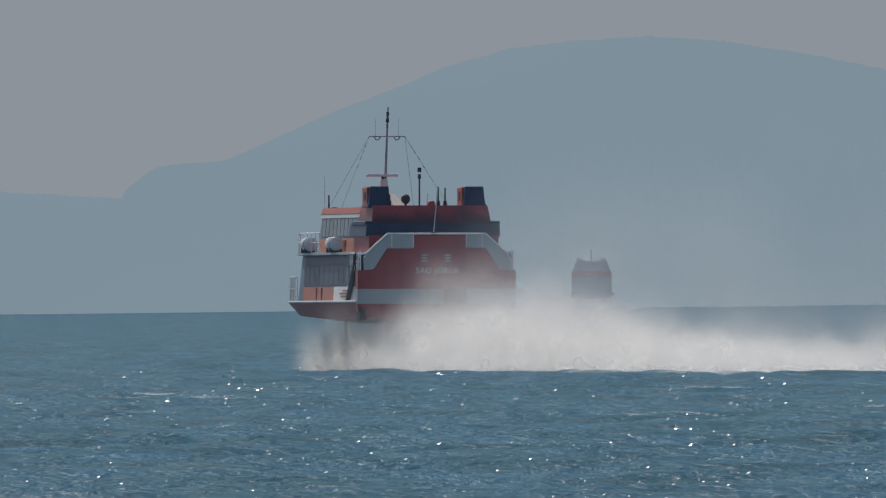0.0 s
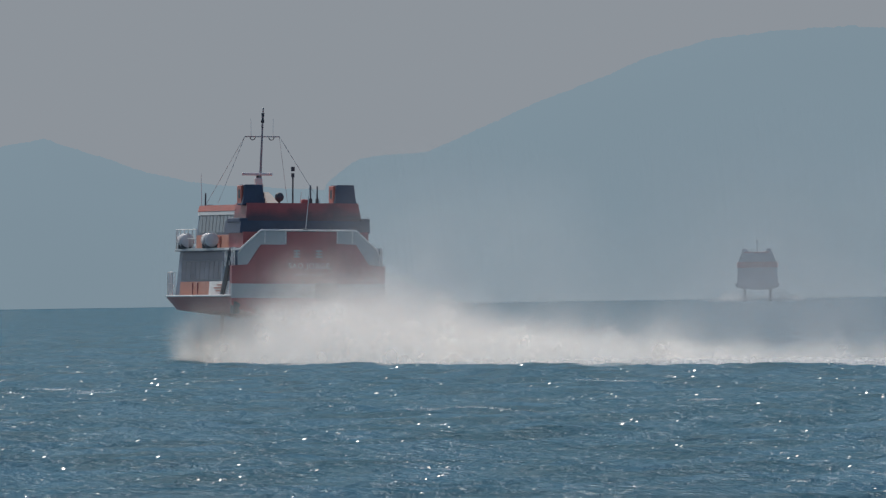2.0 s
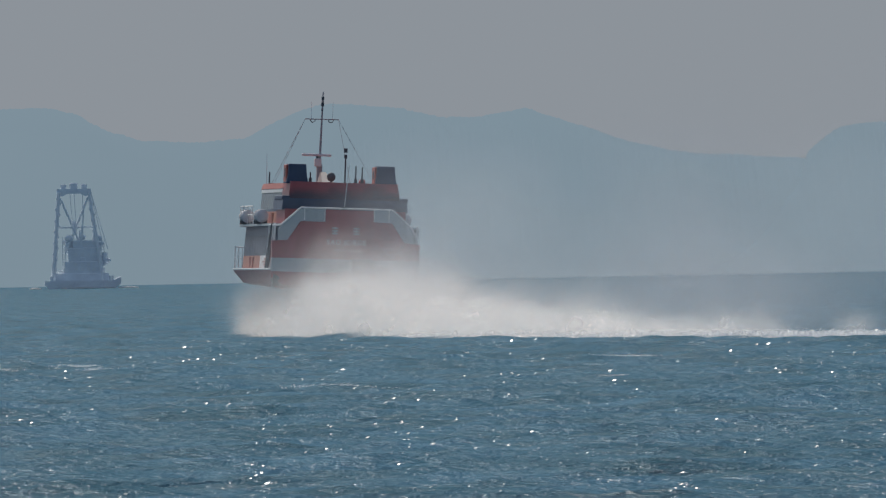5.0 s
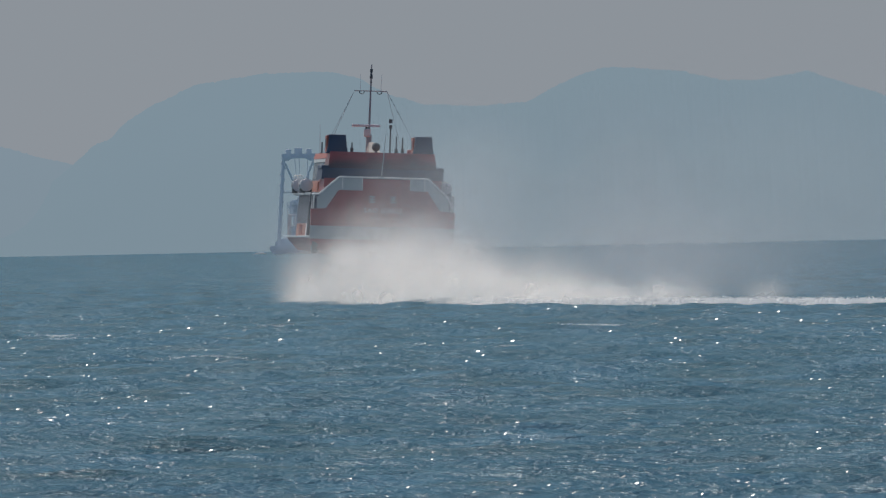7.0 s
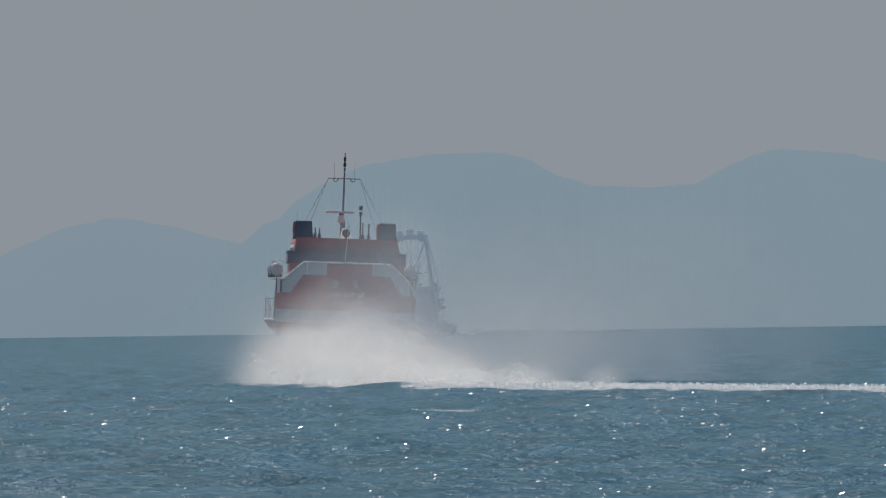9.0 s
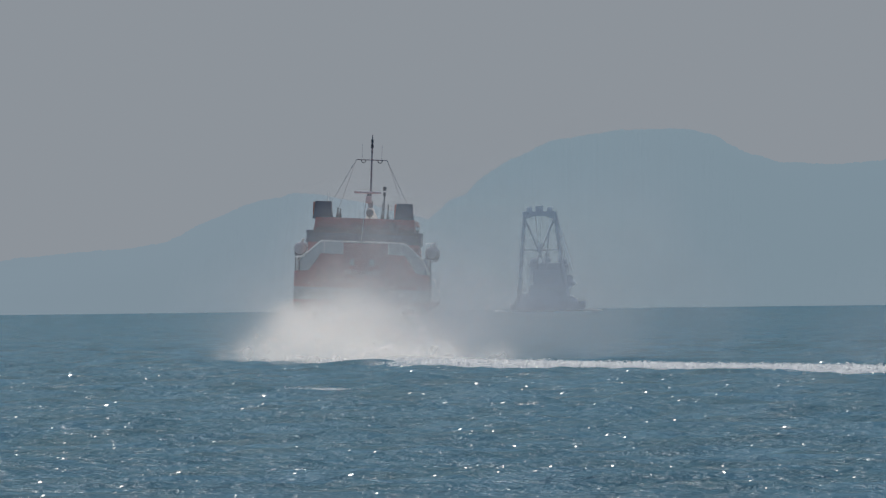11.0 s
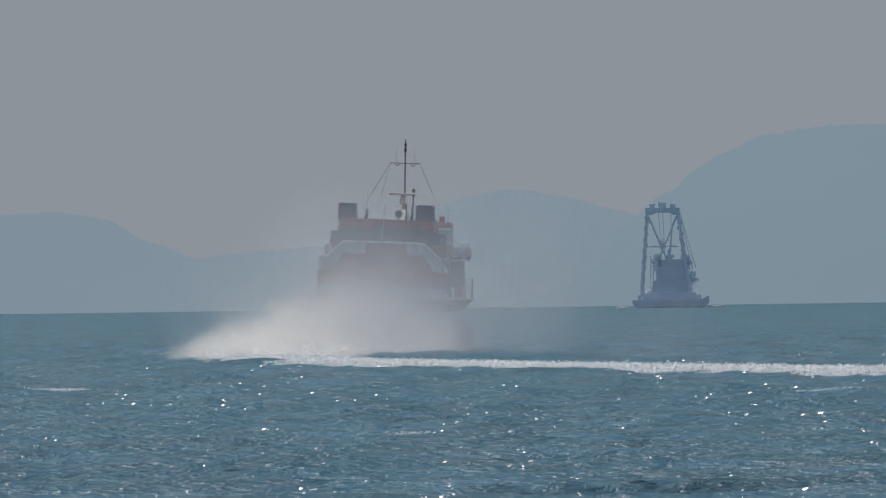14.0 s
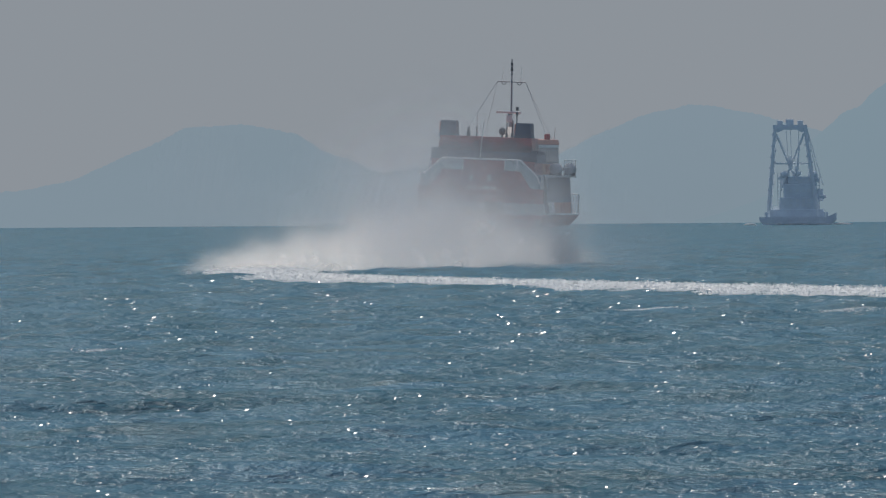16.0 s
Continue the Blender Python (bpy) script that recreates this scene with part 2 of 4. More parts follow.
for dull in (GLASS_DARK, GLASS, CABIN):       # specular level kept low, so that they shine little
    dull.node_tree.nodes["Principled BSDF"].inputs["Specular IOR Level"].default_value = 0.15
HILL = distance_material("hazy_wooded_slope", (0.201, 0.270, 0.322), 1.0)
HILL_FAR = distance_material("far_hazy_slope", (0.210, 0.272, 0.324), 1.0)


# ---- mesh helpers ----
def mesh_object(name, verts, faces, material, parent=None, label="", smooth=False):
    me = bpy.data.meshes.new(name)
    me.from_pydata([tuple(v) for v in verts], [], faces)
    me.materials.append(material)
    if smooth:
        me.polygons.foreach_set("use_smooth", [True] * len(me.polygons))
    me.update()
    ob = new(name, me)
    ob.parent = parent
    if label:
        tagged(ob, label)
    return ob


def part(name, bm, material, parent=None, label="", smooth=False):
    """One bmesh as one mesh object under a thing or a part."""
    bmesh.ops.recalc_face_normals(bm, faces=bm.faces)
    me = bpy.data.meshes.new(name)
    bm.to_mesh(me)
    bm.free()
    me.materials.append(material)
    if smooth:
        me.polygons.foreach_set("use_smooth", [True] * len(me.polygons))
    ob = new(name, me)
    ob.parent = parent
    if label:
        tagged(ob, label)
    return ob


def box(bm, x0, x1, y0, y1, z0, z1, bevel=0.0):
    made = bmesh.ops.create_cube(bm, size=1)["verts"]
    for v in made:
        v.co = Vector(((x0 + x1) / 2 + v.co.x * (x1 - x0), (y0 + y1) / 2 + v.co.y * (y1 - y0), (z0 + z1) / 2 + v.co.z * (z1 - z0)))
    if bevel:
        edges = list({e for v in made for e in v.link_edges})
        bmesh.ops.bevel(bm, geom=edges, offset=bevel, segments=2, affect="EDGES", profile=0.5)
    return bm


def boxed(*args):
    return box(bmesh.new(), *args)


def rod(bm, a, b, r, r2=None, sides=8):
    a, b = Vector(a), Vector(b)
    m = Matrix.Translation((a + b) / 2) @ (b - a).to_track_quat("Z", "Y").to_matrix().to_4x4()
    bmesh.ops.create_cone(bm, cap_ends=True, segments=sides, radius1=r, radius2=r if r2 is None else r2, depth=(b - a).length, matrix=m)
    return bm


def ball(bm, c, r, squash=(1, 1, 1), seg=12):
    bmesh.ops.create_uvsphere(bm, u_segments=seg, v_segments=seg // 2 + 2, radius=r, matrix=Matrix.Translation(c) @ Matrix.Diagonal((*squash, 1)))
    return bm


def plate(bm, outline, y0, y1):
    """A flat outline in x, z given depth from y0 to y1."""
    front = [bm.verts.new((x, y0, z)) for x, z in outline]
    back = [bm.verts.new((x, y1, z)) for x, z in outline]
    bm.faces.new(front)
    bm.faces.new(back[::-1])
    for i in range(len(outline)):
        j = (i + 1) % len(outline)
        bm.faces.new((front[i], back[i], back[j], front[j]))
    return bm


def loft(bm, sections):
    """Closed loops of equal count joined one after the other, with ends closed."""
    loops = [[bm.verts.new(p) for p in s] for s in sections]
    n = len(loops[0])
    for a, b in zip(loops, loops[1:]):
        for i in range(n):
            bm.faces.new((a[i], a[(i + 1) % n], b[(i + 1) % n], b[i]))
    bm.faces.new(loops[0][::-1])
    bm.faces.new(loops[-1])
    return bm


def house(bm, stations, z0, z1):
    """A deckhouse whose sides lean in: stations of (y, half width below, half width above)."""
    return loft(bm, [[(-a, y, z0), (a, y, z0), (b, y, z1), (-b, y, z1)] for y, a, b in stations])


def tube(points, r, sides=6):
    """One bent pipe through the points."""
    pts = [Vector(p) for p in points]
    secs = []
    for i, p in enumerate(pts):
        way = (pts[min(i + 1, len(pts) - 1)] - pts[max(i - 1, 0)]).normalized()
        side = way.cross(Vector((0, 0, 1))) if abs(way.z) < 0.95 else Vector((1, 0, 0))
        side.normalize()
        up = side.cross(way)
        secs.append([p + r * (math.cos(a) * side + math.sin(a) * up) for a in (2 * math.pi * k / sides for k in range(sides))])
    return loft(bmesh.new(), secs)


def lerp(table, v):
    return float(np.interp(v, [r[0] for r in table], [r[1] for r in table]))


# ---- the ferry's way over the sea ----
WAY = (11.9248, -2.24693, 0.0771992, 0.00278869)     # sideways place of the stern, by powers of the time
TURN = (-0.159176, 0.0106486, 0.000382345)   # heading to the right of straight ahead, in radians, by powers of the time
# small swerves of the ferry round that smooth way: seconds, metres to the side, degrees of heading
SWERVE = ((0, -0.31, 1.40), (0.5, -0.11, 0.73), (1, 0.07, 0.06), (2, 0.25, -0.72), (2.5, 0.21, -0.69), (3, 0.16, -0.72), (3.5, -0.03, -0.47), (4, -0.08, -0.34), (6.3, -0.12, 0.08), (7, -0.12, 0.19), (8, -0.03, -0.08), (10.5, 0.01, 0.27), (11.5, 0.02, 0.37), (12.5, 0.05, 0.32), (13.5, 0.08, 0.10), (14.5, 0.05, -0.13), (16, -0.15, -0.47))
BANK = ((0, 0.6), (1.5, 0.9), (2.5, 1.5), (3, 1.9), (3.6, 2.8), (16, 2.7))


def stern(t):
    """Place of the stern on the water and heading in degrees to the right at t seconds."""
    x = sum(c * t ** i for i, c in enumerate(WAY))
    a = sum(c * t ** i for i, c in enumerate(TURN))
    return x, 1100 + 19.25 * t, math.degrees(a)


# ---- sea ----
rng = np.random.default_rng(4)
WAVES = []
for i in range(46):
    length = 1.3 * 1.045 ** i
    WAVES.append((length, rng.normal(0.08, 0.36), rng.uniform(0, 6.28), 0.0082 * length ** 0.5))


for length, turn, phase, size in ((17, 1.15, 0.4, 0.03), (23, 0.95, 2.1, 0.036), (31, 1.3, 4.0, 0.034)):
    WAVES.append((length, turn, phase, size))


def swell(x, y):
    """Height of the sea over the plan."""
    z = np.zeros_like(x)
    warp = 1.3 * np.sin(x * 0.21 + y * 0.05) + 0.9 * np.sin(x * 0.61 - y * 0.13 + 2)
    for length, turn, phase, size in WAVES:
        k = 2 * math.pi / length
        c = np.cos(k * ((x + warp) * math.sin(turn) + (y + warp) * math.cos(turn)) + phase)
        z += size * (c + 0.35 * c * c - 0.17)
    return z


def sea():
    cols = 1240
    y = [258.0]
    while y[-1] < 1700:
        y.append(y[-1] + 0.77 * (y[-1] / 350) ** 1.5)
    while y[-1] < 4900:
        y.append(y[-1] * 1.02)
    y = np.array(y)
    u = np.linspace(0, 1, cols)
    left, right = np.interp(y, [258, 1700, 4900], [-62, -66, -420]), np.interp(y, [258, 1700, 4900], [70, 90, 520])
    gx = left[:, None] + u[None, :] * (right - left)[:, None]
    gy = np.repeat(y[:, None], cols, axis=1)
    gz = swell(gx, gy) * np.interp(gy, [258, 262, 1500, 2600], [0, 1, 1, 0])
    gz[:, 0] = gz[:, -1] = 0
    rows = len(y)
    verts = np.stack([gx, gy, gz], axis=2).reshape(-1, 3)
    i = np.arange((rows - 1) * cols).reshape(rows - 1, cols)[:, :-1].reshape(-1)
    faces = np.stack([i, i + 1, i + cols + 1, i + cols], axis=1)
    # the calm sheet round about, to the horizon on all sides
    n = len(verts)
    last = (rows - 1) * cols
    edge = np.array([(-2500, -2500, 0), (2500, -2500, 0), (2500, 258, 0), (-2500, 258, 0), (-2500, y[-1], 0), (2500, y[-1], 0)])
    verts = np.concatenate([verts, edge])
    extra = [[n, n + 1, n + 2, n + 3]]
    loops = np.concatenate([faces.reshape(-1), np.array(extra).reshape(-1)])
    sizes = [4] * (len(faces) + 1)
    left = [n + 3] + [r * cols for r in range(rows)] + [n + 4]
    right = [n + 2, n + 5] + [r * cols + cols - 1 for r in reversed(range(rows))]
    loops = np.concatenate([loops, left, right])
    sizes += [len(left), len(right)]
    me = bpy.data.meshes.new("sea_water")
    me.vertices.add(len(verts))
    me.vertices.foreach_set("co", verts.reshape(-1))
    me.loops.add(len(loops))
    me.loops.foreach_set("vertex_index", loops.astype(np.int32))
    me.polygons.add(len(sizes))
    starts = np.concatenate([[0], np.cumsum(sizes)[:-1]])
    me.polygons.foreach_set("loop_start", starts.astype(np.int32))
    me.polygons.foreach_set("use_smooth", [True] * len(sizes))
    me.update(calc_edges=True)
    me.validate()
    me.materials.append(WATER)
    return tagged(new("water", me), "blue-green choppy sea with small glittering waves", "sea", kind="structure")


sea()


def wavelets(count):
    """Small steep faces of ripples all over the sea, that throw the sun to the eye when they lean right."""
    r = np.random.default_rng(21)
    y = 1 / r.uniform(1 / 1150, 1 / 270, count)
    side = r.uniform(-0.105, 0.095, count)
    x = np.interp(y, [270, 1150], [4, 2]) + side * np.interp(y, [270, 1150], [520, 460])
    z = swell(x, y) + 0.09
    # the lean that lies half way between sun and eye, give or take a few degrees
    to_sun = np.array([math.sin(SUN_SIDE) * math.cos(SUN_UP), math.cos(SUN_SIDE) * math.cos(SUN_UP), math.sin(SUN_UP)])
    half = to_sun + np.array([0.0, -1.0, 0.01])
    n = half / np.linalg.norm(half) + r.normal(0, 0.09, (count, 3))
    n /= np.linalg.norm(n, axis=1)[:, None]
    along = np.cross(n, np.array([0.0, -1.0, 0.0]))
    along /= np.linalg.norm(along, axis=1)[:, None]
    up = np.cross(along, n)
    s = 0.0115 * np.exp(r.normal(0, 0.4, count)) * (y / 400) ** 0.8
    corner = np.stack([-1.6 * along - 0.3 * up, -0.2 * along - up, 1.5 * along - 0.2 * up, 0.2 * along + up], axis=1)
    v = corner * s[:, None, None] + np.stack([x, y, z], axis=1)[:, None, :]
    me = bpy.data.meshes.new("wavelets")
    me.from_pydata(v.reshape(-1, 3).tolist(), [], np.arange(count * 4).reshape(-1, 4).tolist())
    me.materials.append(WAVELET)
    return tagged(new("wavelets", me), "small wet wave faces glittering in the sun", "sea", kind="stuff")


wavelets(13000)

# ---- hills across the water ----
UNIT = 4800 / 39060     # metres on the hills for one step of their outline tables


def hill(name, outline, far, material, label):
    """A ridge from a table of (along, height), with a slope that runs down to the shore."""
    ps = [p for p, _ in outline]
    xs = np.arange(ps[0], ps[-1] + 1, 3.0)
    tops = np.interp(xs, ps, [h for _, h in outline])
    kernel = np.hanning(9) / np.hanning(9).sum()
    tops = np.convolve(np.pad(tops, 4, mode="edge"), kernel, mode="valid")
    depth = 8
    verts, faces = [], []
    for i, (x, top) in enumerate(zip(xs, tops)):
        rough = 3.0 * noise.fractal((x * 0.016, far * 0.01, 3.0), 0.8, 2.0, 6) + 2.0 * noise.noise((x * 0.13, far, 1.0)) + 1.3 * noise.noise((x * 0.31, far, 5.0))
        z = max(0.4, (top + rough) * UNIT)
        for j in range(depth):
            s = j / (depth - 1)
            wob = 0.12 * noise.noise((x * 0.01, s * 3, far)) if 0 < j < depth - 1 else 0
            verts.append((x * UNIT, far - 70 * s * (1 + wob), (z + 0.5) * (1 - s) ** (0.8 + wob) - 0.5))
        verts.append((x * UNIT, far + 40, -0.5))
    row = depth + 1
    for i in range(len(xs) - 1):
        for j in range(depth - 1):
            a = i * row + j
            faces.append((a, a + 1, a + row + 1, a + row))
        a, b = i * row, i * row + depth
        faces.append((b, a, a + row, b + row))
    ob = mesh_object(name, verts, faces, material, smooth=True)
    return tagged(ob, label, "hill", kind="structure")


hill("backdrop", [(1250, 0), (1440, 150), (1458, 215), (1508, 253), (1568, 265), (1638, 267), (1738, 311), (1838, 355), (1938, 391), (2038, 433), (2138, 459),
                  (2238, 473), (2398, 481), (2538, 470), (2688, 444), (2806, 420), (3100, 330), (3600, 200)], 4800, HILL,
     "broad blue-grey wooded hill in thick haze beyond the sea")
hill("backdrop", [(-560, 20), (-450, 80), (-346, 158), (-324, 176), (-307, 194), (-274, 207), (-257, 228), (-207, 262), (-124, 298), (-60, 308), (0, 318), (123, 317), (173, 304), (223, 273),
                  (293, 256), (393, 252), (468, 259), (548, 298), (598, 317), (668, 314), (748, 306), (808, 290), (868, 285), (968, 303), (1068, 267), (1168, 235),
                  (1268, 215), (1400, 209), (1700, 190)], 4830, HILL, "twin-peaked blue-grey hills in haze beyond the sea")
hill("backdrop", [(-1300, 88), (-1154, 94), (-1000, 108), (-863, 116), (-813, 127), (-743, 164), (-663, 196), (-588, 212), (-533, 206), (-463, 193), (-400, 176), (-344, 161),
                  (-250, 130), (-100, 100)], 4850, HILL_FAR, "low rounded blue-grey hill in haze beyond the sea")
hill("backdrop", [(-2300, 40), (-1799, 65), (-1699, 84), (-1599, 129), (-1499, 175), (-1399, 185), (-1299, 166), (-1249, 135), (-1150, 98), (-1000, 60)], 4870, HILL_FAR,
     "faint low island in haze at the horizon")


# ---- the ferry ----
BEAM = ((0, 4.05), (6, 4.1), (15, 4.35), (18, 4.0), (21, 3.0), (24, 1.7), (26.5, 0.35), (27.2, 0.1))
LOW = ((0, 2.0), (12, 2.0), (18, 2.1), (23, 2.5), (27.2, 3.25))


def hull_mesh():
    bm = bmesh.new()
    secs = []
    for y in (0.02, 3, 6, 10, 15, 18, 20, 22, 24, 25.5, 26.5, 27.2):
        b, k = lerp(BEAM, y), lerp(LOW, y)
        chine = k + (3.2 - k) * 0.36
        secs.append([(0, y, k), (0.45 * b, y, k + 0.18), (0.86 * b, y, chine), (b, y, 3.12), (b, y, 3.2), (-b, y, 3.2), (-b, y, 3.12), (-0.86 * b, y, chine), (-0.45 * b, y, k + 0.18)])
    return loft(bm, secs)


def ring(a, b, z0, z1, xa, xb, side):
    """A raised frame round one pane of a leaning side."""
    bm = bmesh.new()
    loops = []
    for grow, off in ((0.0, 0.0), (0.0, 0.036), (-0.04, 0.036), (-0.04, 0.0)):
        loops.append([bm.verts.new((side * (x + off), y, z)) for y, z, x in ((a - grow, z0 - grow, xa), (b + grow, z0 - grow, xa), (b + grow, z1 + grow, xb), (a - grow, z1 + grow, xb))])
    for p, q in zip(loops, loops[1:] + loops[:1]):
        for i in range(4):
            bm.faces.new((p[i], p[(i + 1) % 4], q[(i + 1) % 4], q[i]))
    return bm


def windows_row(parent, side, y0, y1, count, z0, z1, xa, xb, glass=GLASS, words="grey tinted pane"):
    """Upright panes along a leaning deckhouse side, each in its own frame."""
    step = (y1 - y0) / count
    for i in range(count):
        a, b = y0 + i * step + 0.07, y0 + (i + 1) * step - 0.07
        bm = bmesh.new()
        pts = []
        for off in (0.03, -0.04):
            pts.append([bm.verts.new((side * (x + off), y, z)) for y, z, x in ((a, z0, xa), (b, z0, xa), (b, z1, xb), (a, z1, xb))])
        f, k = pts
        bm.faces.new(f)
        bm.faces.new(k[::-1])
        for q in range(4):
            bm.faces.new((f[q], k[q], k[(q + 1) % 4], f[(q + 1) % 4]))
        pane = part("window", bm, glass, parent, words)
        part("window_frame", ring(a - 0.06, b + 0.06, z0 - 0.05, z1 + 0.05, xa, xb, side), FRAME, pane)


def rail(parent, points, height, posts=3):
    """Pipe rail with posts along a run of points at deck level."""
    bm = bmesh.new()
    up = Vector((0, 0, height))
    for a, b in zip(points, points[1:]):
        a, b = Vector(a), Vector(b)
        for s in (0.52, 1.0):
            rod(bm, a + up * s, b + up * s, 0.028 if s == 1 else 0.018, sides=6)
        for i in range(posts + 1):
            p = a.lerp(b, i / posts)
            rod(bm, p, p + up, 0.024, sides=6)
    for a, b in zip(points, points[1:]):
        a, b = Vector(a), Vector(b)
        for i in range(0, posts, 2):
            rod(bm, a.lerp(b, i / posts), a.lerp(b, (i + 1) / posts) + up, 0.016, sides=5)
    return part("railing", bm, BRIGHT, parent, "white pipe railing")


def lettering(parent, words, size, x, y, z, material):
    cu = bpy.data.curves.new("lettering", "FONT")
    cu.body, cu.size, cu.extrude, cu.align_x = words, size, 0.012, "CENTER"
    cu.space_character = 1.12
    tmp = bpy.data.objects.new("lettering", cu)
    scene.collection.objects.link(tmp)
    bpy.context.view_layer.update()
    me = bpy.data.meshes.new_from_object(tmp.evaluated_get(bpy.context.evaluated_depsgraph_get()))
    bpy.data.objects.remove(tmp)
    me.materials.clear()
    me.materials.append(material)
    ob = new("lettering", me)
    ob.parent = parent
    ob.matrix_basis = pose(x, y, z, 90, 0, 0)
    return tagged(ob, "faded white lettering of the ship's name")


def ferry():
    root = tagged(new("hydrofoil_ferry"), "red and white hydrofoil ferry with twin dark funnels above its spray", "ferry")
    hull = part("hull", hull_mesh(), KEEL, root, "dark red-brown hull with a deep keel")
    # rubbing strake along the deck edge
    ys = (0.05, 6, 12, 15, 18, 20, 22, 24, 26, 27)
    for side in (-1, 1):
        part("strake", tube([(side * lerp(BEAM, y), y, 3.2) for y in ys], 0.06), STEEL, hull, "pale rubbing strake")
    # transom with the raised bulwark in the middle
    edge = [(0, 1.95), (1.7, 2.1), (3.4, 2.4), (4.03, 2.75), (4.03, 4.75), (3.2, 4.8), (2.5, 5.85), (1.5, 5.9), (1.5, 6.5), (-1.15, 6.5), (-1.15, 5.85), (-2.5, 5.8), (-3.2, 4.8), (-4.03, 4.75), (-4.03, 2.75), (-3.4, 2.4), (-1.7, 2.1)]
    transom = part("transom", plate(bmesh.new(), edge, -0.06, 0.5), RED, root, "dark red flat stern plate")
    part("stripe", plate(bmesh.new(), [(-4.04, 3.08), (4.04, 3.08), (4.04, 3.82), (-4.04, 3.82)], -0.075, 0.3), WHITE, transom, "broad grey-white band")
    for side, inner in ((-1, 1.16), (1, 1.51)):
        o = [(side * x, z) for x, z in ((3.7, 4.72), (3.24, 4.76), (2.52, 5.84), (inner, 5.84), (inner, 6.52), (2.5, 6.52), (3.5, 5.62), (3.7, 5.4))]
        part("bulwark_panel", plate(bmesh.new(), o if side > 0 else o[::-1], -0.05, 0.1), WHITE, transom, "grey-white bulwark panel")
    bm = bmesh.new()
    run = [(-4.0, 5.55), (-3.6, 5.6), (-2.5, 6.58), (2.5, 6.58), (3.6, 5.6), (3.9, 4.9)]
    for (xa, za), (xb, zb) in zip(run, run[1:]):
        rod(bm, (xa, -0.02, za), (xb, -0.02, zb), 0.05, sides=6)
    for x in (-2.3, -1.2, 1.5, 2.3):
        rod(bm, (x, -0.07, 5.9), (x, -0.07, 6.58), 0.025, sides=6)
    part("handrail", bm, BRIGHT, transom, "white curved handrail")
    part("hatch", boxed(0.35, 1.55, -0.1, 0.1, 3.05, 3.85, 0.03), DARK, transom, "dark recessed hatch")
    lettering(transom, "SAO JORGE", 0.385, 0.02, -0.085, 4.62, BRIGHT)
    for cx in (-0.62, 0.55):       # two worn written signs that cannot be read
        bm = bmesh.new()
        for dz in (0, 0.15, 0.3):
            box(bm, cx - 0.17, cx + 0.17, -0.085, -0.05, 5.18 + dz, 5.25 + dz)
        box(bm, cx - 0.03, cx + 0.03, -0.085, -0.05, 5.16, 5.57)
        part("worn_sign", bm, WHITE, transom, "worn pale written sign")
    bm = bmesh.new()               # a faint line of writing that cannot be read
    for x0, x1 in ((-0.72, -0.02), (0.12, 0.86)):
        box(bm, x0, x1, -0.078, -0.05, 4.22, 4.38)
    part("worn_line", bm, WORN, transom, "faint worn line of writing")
    # bollards and deck boxes by the stern corners
    for side in (-1, 1):
        for x in (2.85, 3.25):
            part("bollard", rod(bmesh.new(), (side * x, 0.25, 4.7), (side * x, 0.25, 5.0), 0.09), STEEL, transom)
    # fenders and shaft housing at the corners
    for side in (-1, 1):
        bm = bmesh.new()
        bmesh.ops.create_cone(bm, cap_ends=True, segments=16, radius1=0.48, radius2=0.42, depth=0.35, matrix=pose(side * 3.75, 0.35, 2.7, 0, 90, 0))
        part("fender", bm, DARK, hull, "black tyre fender")
    # struts and foils under the hull
    for x in (-1.8, 0, 1.8):
        bm = bmesh.new()
        loft(bm, [[(x - 0.16, 3.2, z), (x, 2.2, z), (x + 0.16, 3.2, z), (x, 4.2, z)] for z in (-0.4, 2.45)])
        part("foil_strut", bm, DARK, hull, "dark foil strut")
    bm = bmesh.new()
    loft(bm, [[(0.14 * s, 23.4 - 0.5, z), (0.14 * s + 0.1, 23.4, z), (0.14 * s, 23.9, z), (0.14 * s - 0.1, 23.4, z)] for s, z in ((0, -0.4), (0, 3.0))])
    part("foil_strut", bm, DARK, hull, "dark foil strut")
    # lower cabin
    cabin = part("lower_cabin", house(bmesh.new(), ((0.55, 3.85, 3.68), (15, 3.85, 3.68), (18, 3.55, 3.3), (21, 2.6, 2.3), (22.6, 1.7, 1.3)), 3.2, 5.55), CABIN, root, "blue-grey lower passenger cabin")
    for side in (-1, 1):
        for y0, y1, m, nm in ((7.2, 15.2, ORANGE, "orange side panel"), (0.6, 7.15, BRIGHT, "white side panel with a small emblem")):
            bm = bmesh.new()
            xa, xb = 3.86 + (0.012 if m is BRIGHT else 0), 3.81
            loft(bm, [[(side * (xa), y, 3.22), (side * (xb), y, 3.95), (side * (xb - 0.1), y, 3.95), (side * (xa - 0.1), y, 3.22)] for y in (y0, y1)])
            panel = part("side_panel", bm, m, cabin, nm)
        for y in (10.2, 11.6):
            part("door_seam", boxed(*sorted((side * 3.8, side * 3.885)), y, y + 0.09, 3.24, 3.88), KEEL, panel, "dark door seam")
        em = bmesh.new()
        for i, w in enumerate((0.8, 1.0, 0.6)):
            box(em, side * 3.8, side * 3.9, 3.3, 3.3 + 2.2 * w, 3.42 + 0.15 * i, 3.49 + 0.15 * i)
        part("emblem", em, ORANGE if side < 0 else NAVY, panel, "small coloured emblem")
        windows_row(cabin, side, 3.6, 15.0, 9, 4.06, 4.98, 3.79, 3.73, GLASS_DARK, "dark navy tinted pane")
        # shade of the deck overhang, put in as a navy strip
        bm = bmesh.new()
